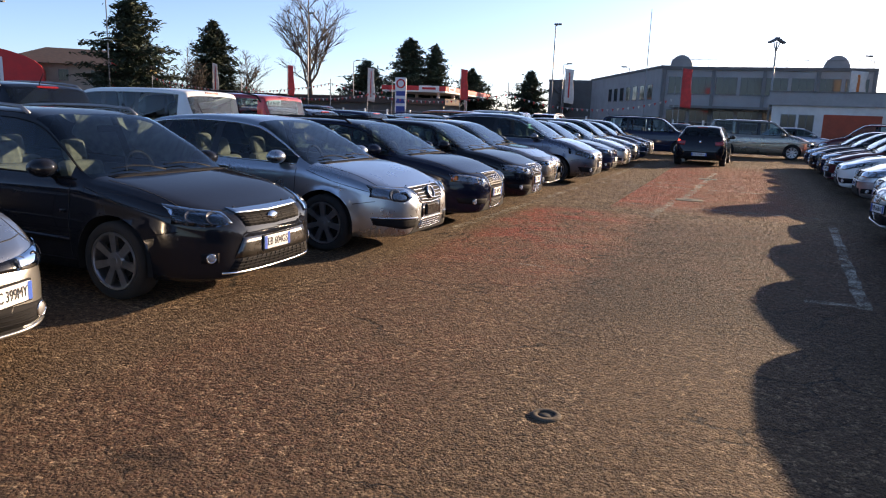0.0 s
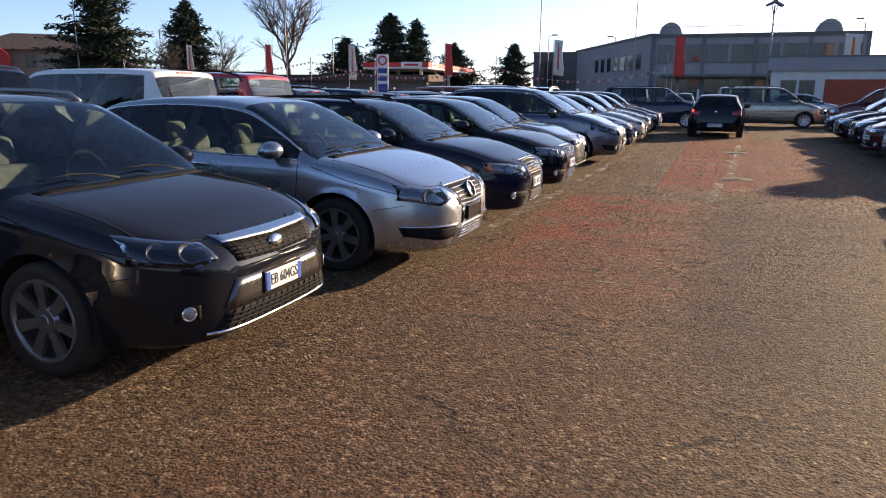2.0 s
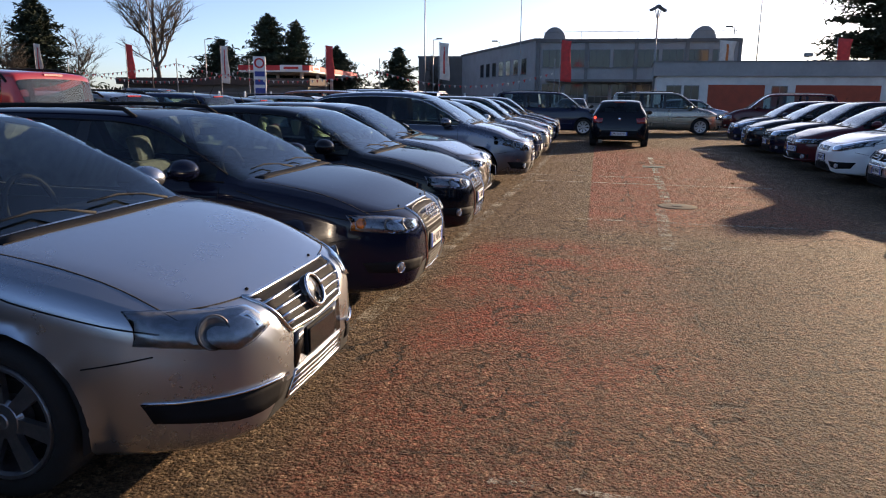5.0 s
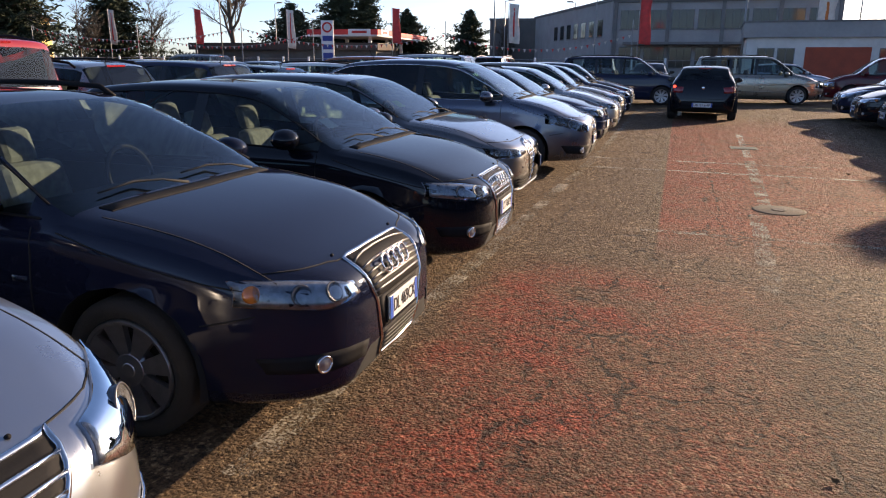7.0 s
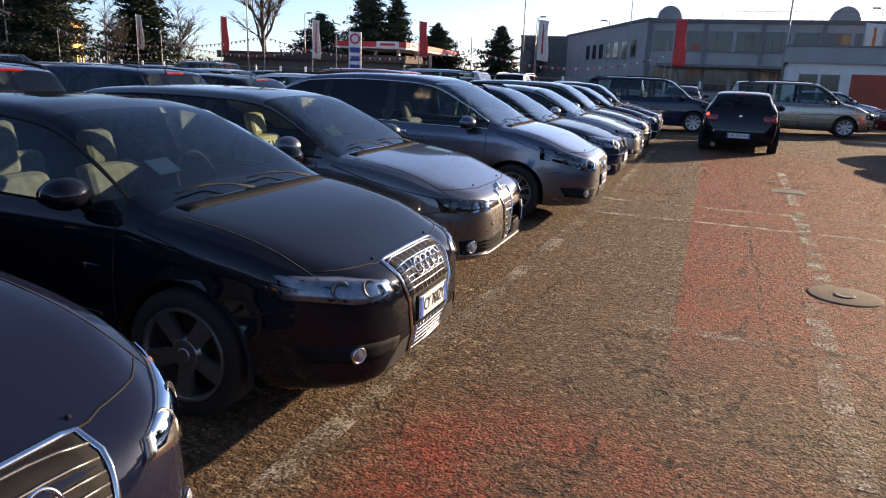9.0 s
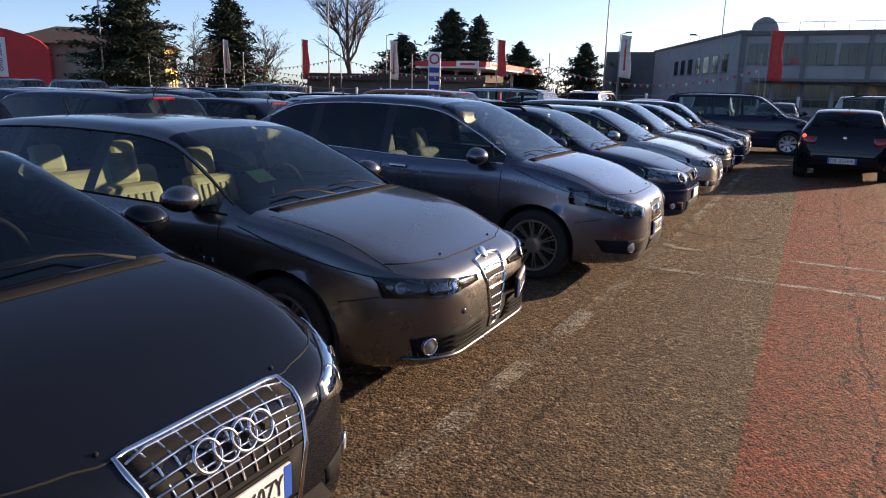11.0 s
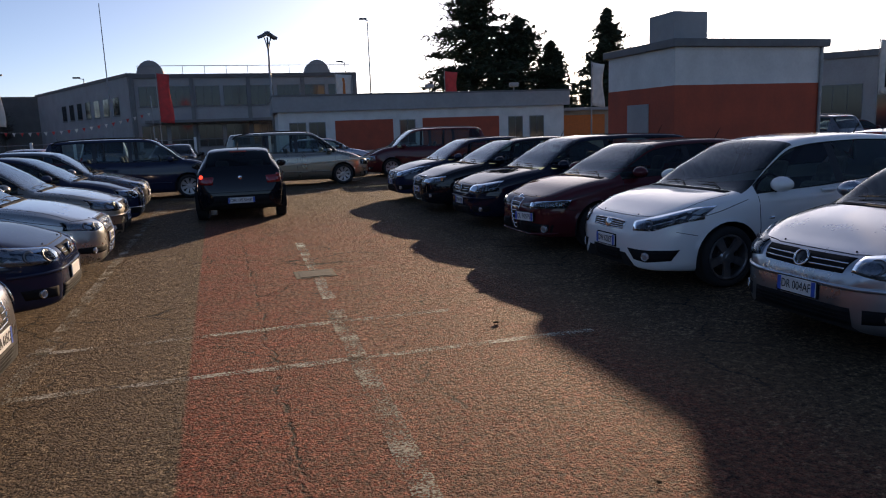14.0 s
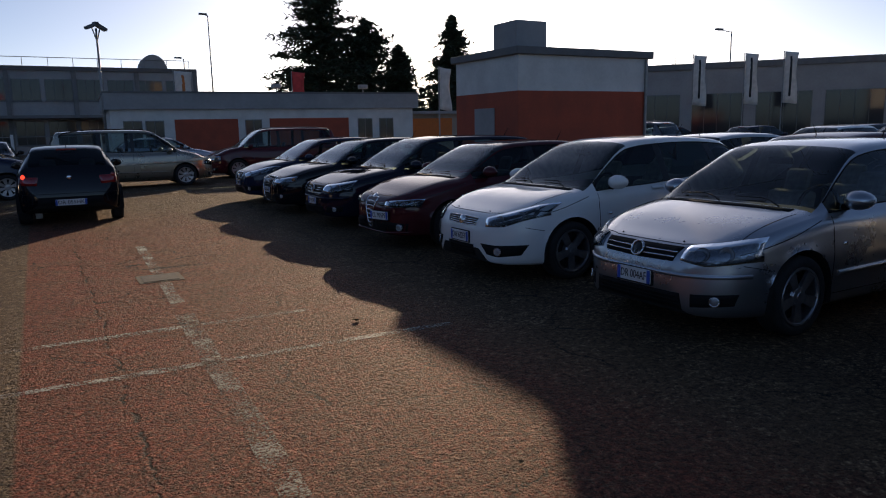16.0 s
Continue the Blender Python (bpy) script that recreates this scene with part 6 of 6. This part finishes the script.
lamp_post(3.05, 55.4, 7.2, 0.24, 30, flood=True)
lamp_post(-17.0, 72.5, 10.6, 0.25)
lamp_post(15.4, 85.8, 12.8, 0.45, 180)
lamp_post(-22.0, 98.0, 8.6, 0.8)
lamp_post(-13.5, 100.0, 8.4, 0.7, 180)
lamp_post(-71.0, 52.0, 11.0, 1.2, double=True)
lamp_post(-62.0, 58.0, 12.5, 1.3)
lamp_post(-50.0, 78.0, 13.0, 0.6)
lamp_post(-56.0, 100.0, 9.0, 0.8)
lamp_post(14.5, 95.0, 9.5, 0.6, 180)
lamp_post(54.0, 56.0, 9.5, 1.6, 180)
mast = tagged(new("aerial_mast"), "thin tall steel aerial mast", "mast")
mast.location = (-8.8, 81.0, 0)
part("mast_pole", tube([(0, 0, 0), (0, 0, 13.2)], [0.07, 0.03], 6), STEEL, mast)

fence = tagged(new("fence"), "low grey mesh fence with posts along the lot", "fence")
for k in range(36):
    part("post", box(-64.0 + 2.4 * k - 0.04, -63.92 + 2.4 * k + 0.04, 61.0 + 0.05 * k, 61.08 + 0.05 * k, 0, 1.7), SIGNWHITE, fence)
for z in (0.5, 1.0, 1.55):
    part("rail", tube([(-64, 61.05, z), (20.2, 62.8, z)], 0.025, 5), STEEL, fence)
bunting = tagged(new("bunting"), "sagging strings of small red and white pennants", "bunting", kind="stuff")
bm_r, bm_w, bm_s = bmesh.new(), bmesh.new(), bmesh.new()
spans = [((-58, 60, 4.2), (-36, 60.6, 4.0)), ((-58, 60, 4.4), (-47, 61, 2.6)), ((-36, 60.6, 4.0), (-18, 61, 3.4)), ((-18, 61, 3.4), (-4, 62, 3.4)), ((-47, 61, 3.6), (-30, 62, 3.6))]
for (a, b_) in spans:
    a, b_ = Vector(a), Vector(b_)
    pts = [a.lerp(b_, t) - Vector((0, 0, 1.1 * 4 * t * (1 - t))) for t in np.linspace(0, 1, 25)]
    add_tube(bm_s, pts, 0.015, 4)
    n = int((b_ - a).length / 0.42)
    for i in range(n):
        t = (i + 0.5) / n
        p = a.lerp(b_, t) - Vector((0, 0, 1.1 * 4 * t * (1 - t)))
        bm = bm_r if i % 2 else bm_w
        q = [bm.verts.new(p + Vector(o)) for o in ((-0.10, 0, 0), (0.10, 0, 0), (0, 0.02, -0.24))]
        bm.faces.new(q)
part("string", bm_s, STEEL, bunting), part("red_pennants", bm_r, CLOTHRED, bunting), part("white_pennants", bm_w, CLOTHWHITE, bunting)
for k, (x, y) in enumerate(((-58, 60), (-47, 61), (-36, 60.6), (-30, 62), (-18, 61), (-4, 62))):
    ob = tagged(part("bunting_pole", tube([(0, 0, 0), (0, 0, 4.4)], 0.04, 6), STEEL), "thin steel pole carrying bunting", "pole")
    ob.location = (x, y, 0)
TAPE = material("barrier_tape", (0.66, 0.58, 0.45), 0.5, vary=0.3, scale=5)
tp = tagged(new("barrier_tape"), "slack pale barrier tape strung across the lane's end", "barrier tape")
for a, b_, sag in (((-4.0, 34.5, 0.95), (0.2, 34.6, 0.75), 0.1), ((1.2, 35.2, 0.75), (4.6, 35.6, 0.85), 0.05), ((-4.0, 34.5, 0.85), (-1.4, 34.6, 0.35), 0.05)):
    a, b_ = Vector(a), Vector(b_)
    vs = []
    for t in np.linspace(0, 1, 17):
        p = a.lerp(b_, t) - Vector((0, 0, sag * 4 * t * (1 - t)))
        vs += [p + Vector((0, 0.012 * math.sin(9 * t), 0.035)), p - Vector((0, 0.012 * math.sin(9 * t), 0.035))]
    ob = put("tape", mesh_of("tape", vs, [(2 * i, 2 * i + 1, 2 * i + 3, 2 * i + 2) for i in range(16)], [TAPE]), tp)
    ob.modifiers.new("thickness", "SOLIDIFY").thickness = 0.004

# ---- trees ----
BARK = material("bark", (0.085, 0.070, 0.055), 0.95, vary=0.35, scale=5, bump=0.6, bump_scale=25)
NEEDLE = material("dark_needles", (0.030, 0.046, 0.024), 0.9, vary=0.45, scale=1.5)
TWIG = material("bare_twigs", (0.075, 0.062, 0.050), 0.95, vary=0.3, scale=2)


def conifer(x, y, h, wide, seed, cedar=False, lean=0.0):
    """A tapered trunk with whorls of drooping boughs made of many small needle clumps."""
    rg = random.Random(seed)
    root = tagged(new("tree"), "tall dark cedar with layered spreading boughs" if cedar else "dark evergreen conifer with drooping boughs", "tree", group="evergreens round the lot")
    root.matrix_basis = pose(x, y, 0, 0, lean, rg.uniform(0, 360))
    part("trunk", tube([(0, 0, 0), (0, 0, h * 0.5), (0, 0, h * 0.97)], [h * 0.022, h * 0.014, 0.03], 8), BARK, root, "", True)
    limbs, vs, fs = bmesh.new(), [], []
    n = int(h * (3.4 if cedar else 4.2))
    for i in range(n):
        f = (i + rg.random()) / n
        z = h * (0.10 + 0.88 * f)
        reach = 1.8 * wide / 2 * ((1 - f) ** (0.5 if cedar else 0.66) * rg.uniform(0.6, 1.08) + 0.03)
        for k in range(5):
            a = rg.uniform(0, math.tau)
            r = reach * rg.uniform(0.55, 1.0)
            tip = Vector((math.cos(a) * r, math.sin(a) * r, z + r * (0.05 if cedar else rg.uniform(-0.30, 0.12))))
            add_tube(limbs, [(0, 0, z), tip], [0.03 + r * 0.012, 0.01], 4)
            for c in range(int(9 + r * 10)):
                u = rg.uniform(0.12, 1.03)
                p = Vector((0, 0, z)).lerp(tip, u) + Vector((rg.gauss(0, 0.11 * r + 0.1), rg.gauss(0, 0.11 * r + 0.1), rg.gauss(0, 0.16)))
                s = rg.uniform(0.22, 0.55)
                q = Euler((rg.uniform(-0.7, 0.7), rg.uniform(-0.7, 0.7), rg.uniform(0, 6.3))).to_matrix()
                b0 = len(vs)
                vs += [p + q @ Vector(o) * s for o in ((-1, 0, -0.1), (0, 0.34, 0.1), (1, 0, -0.15), (0, -0.34, 0.05))]
                fs.append((b0, b0 + 1, b0 + 2, b0 + 3))
    part("limb_work", limbs, BARK, root)
    put("crown", mesh_of("crown", vs, fs, [NEEDLE], smooth=False), root)


def bare_tree(x, y, h, wide, seed, label="tall leafless tree with a wide fan of branches", spread=1.0):
    rg = random.Random(seed)
    root = tagged(new("tree"), label, "tree")
    root.matrix_basis = pose(x, y, 0)
    trunk, twigs = bmesh.new(), bmesh.new()

    def grow(bm, p, d, ln, r, depth):
        q = p + d * ln
        m_ = p.lerp(q, 0.5) + Vector((rg.gauss(0, 0.04), rg.gauss(0, 0.04), 0)) * ln
        add_tube(trunk if depth < 2 else twigs, [p, m_, q], [r, r * 0.82, r * 0.65], 6 if depth < 2 else 3)
        if depth >= 5:
            return
        for k in range(5 if depth < 4 else 3):
            a = rg.uniform(0, math.tau)
            o = Vector((math.cos(a), math.sin(a), 0))
            lead = k == 0 and depth < 3
            nd = (d + o * (rg.uniform(0.05, 0.2) if lead else rg.uniform(0.35, 0.85) * spread) + Vector((0, 0, 0.12))).normalized()
            grow(bm, q if lead else p.lerp(q, rg.uniform(0.35, 1.0)), nd, ln * (rg.uniform(0.75, 0.9) if lead else rg.uniform(0.5, 0.8)), max(r * (0.68 if lead else 0.5), 0.014), depth + 1)
    grow(trunk, Vector((0, 0, 0)), Vector((0, 0, 1)), h * 0.34, h * 0.022, 0)
    part("trunk", trunk, BARK, root), part("twig_work", twigs, TWIG, root)


def at_bearing(t0, az, dist):
    """A place at a bearing (degrees clockwise from +y) and distance from a point."""
    return t0[0] + math.sin(radians(az)) * dist, t0[1] + math.cos(radians(az)) * dist


C1 = (-0.3, 2.4)
for k, (az, dist, h, w) in enumerate(((-40.5, 100, 12.6, 7.2), (-28.6, 120, 9.8, 8.4), (-25.2, 125, 14.2, 9.6), (-23.2, 125, 13.2, 6.6), (-20.2, 130, 9.6, 8.6), (-15.5, 130, 9.6, 7.0))):
    conifer(*at_bearing(C1, az, dist), h, w, 10 + k)
bare_tree(*at_bearing(C1, -33.2, 160), 27.0, 14, 3, spread=1.35)
for k, (az, dist, h) in enumerate(((-38.2, 100, 8.5), (-12.6, 110, 7.0), (-30.3, 115, 5.0), (-42.5, 90, 7.5))):
    bare_tree(*at_bearing(C1, az, dist), h, h, 30 + k, "bushy leafless tree behind the far fence", 1.5)
C2 = (-0.4, 10.4)
conifer(*at_bearing(C2, -50.4, 80), 12.8, 8.0, 51, True)
for k, (az, dist, h, w) in enumerate(((20.3, 84, 18.8, 9.5), (23.6, 88, 14.5, 8.5), (26.2, 92, 12.0, 6.5), (30.4, 80, 13.6, 6.0))):
    conifer(*at_bearing((-0.3, 12.2), az, dist), h, w, 60 + k, k < 2)
for k, (az, dist, h) in enumerate(((47.5, 120, 10.0), (50.0, 125, 9.0))):
    bare_tree(*at_bearing((-0.3, 12.2), az, dist), h, h, 70 + k, "bushy leafless tree behind the far fence", 1.4)


def hedge(name, x0, y0, x1, y1, h, seed):
    rg, vs, fs = random.Random(seed), [], []
    d = Vector((x1 - x0, y1 - y0, 0))
    for k in range(int(d.length * 55)):
        p = Vector((x0, y0, 0)) + d * rg.random() + Vector((rg.gauss(0, 0.6), rg.gauss(0, 0.6), 0))
        p.z = h * rg.random() ** 0.8 * (0.75 + 0.3 * noise.noise(p * 0.15))
        q, s, b0 = Euler((rg.uniform(-2, 2), rg.uniform(-2, 2), rg.uniform(0, 6))).to_matrix(), rg.uniform(0.15, 0.4), len(vs)
        vs += [p + q @ Vector(o) * s for o in ((-1, 0, 0), (0, 0.4, 0), (1, 0, 0), (0, -0.4, 0))]
        fs.append((b0, b0 + 1, b0 + 2, b0 + 3))
    tagged(put(name, mesh_of(name, vs, fs, [NEEDLE], smooth=False)), "dark hedge along the far edge of the lot", "hedge", kind="stuff")


hedge("hedge", -75, 118, -8, 128, 4.5, 1)
hedge("hedge", 14, 98, 60, 92, 6.0, 2)
hedge("hedge", -95, 95, -60, 108, 4.0, 3)
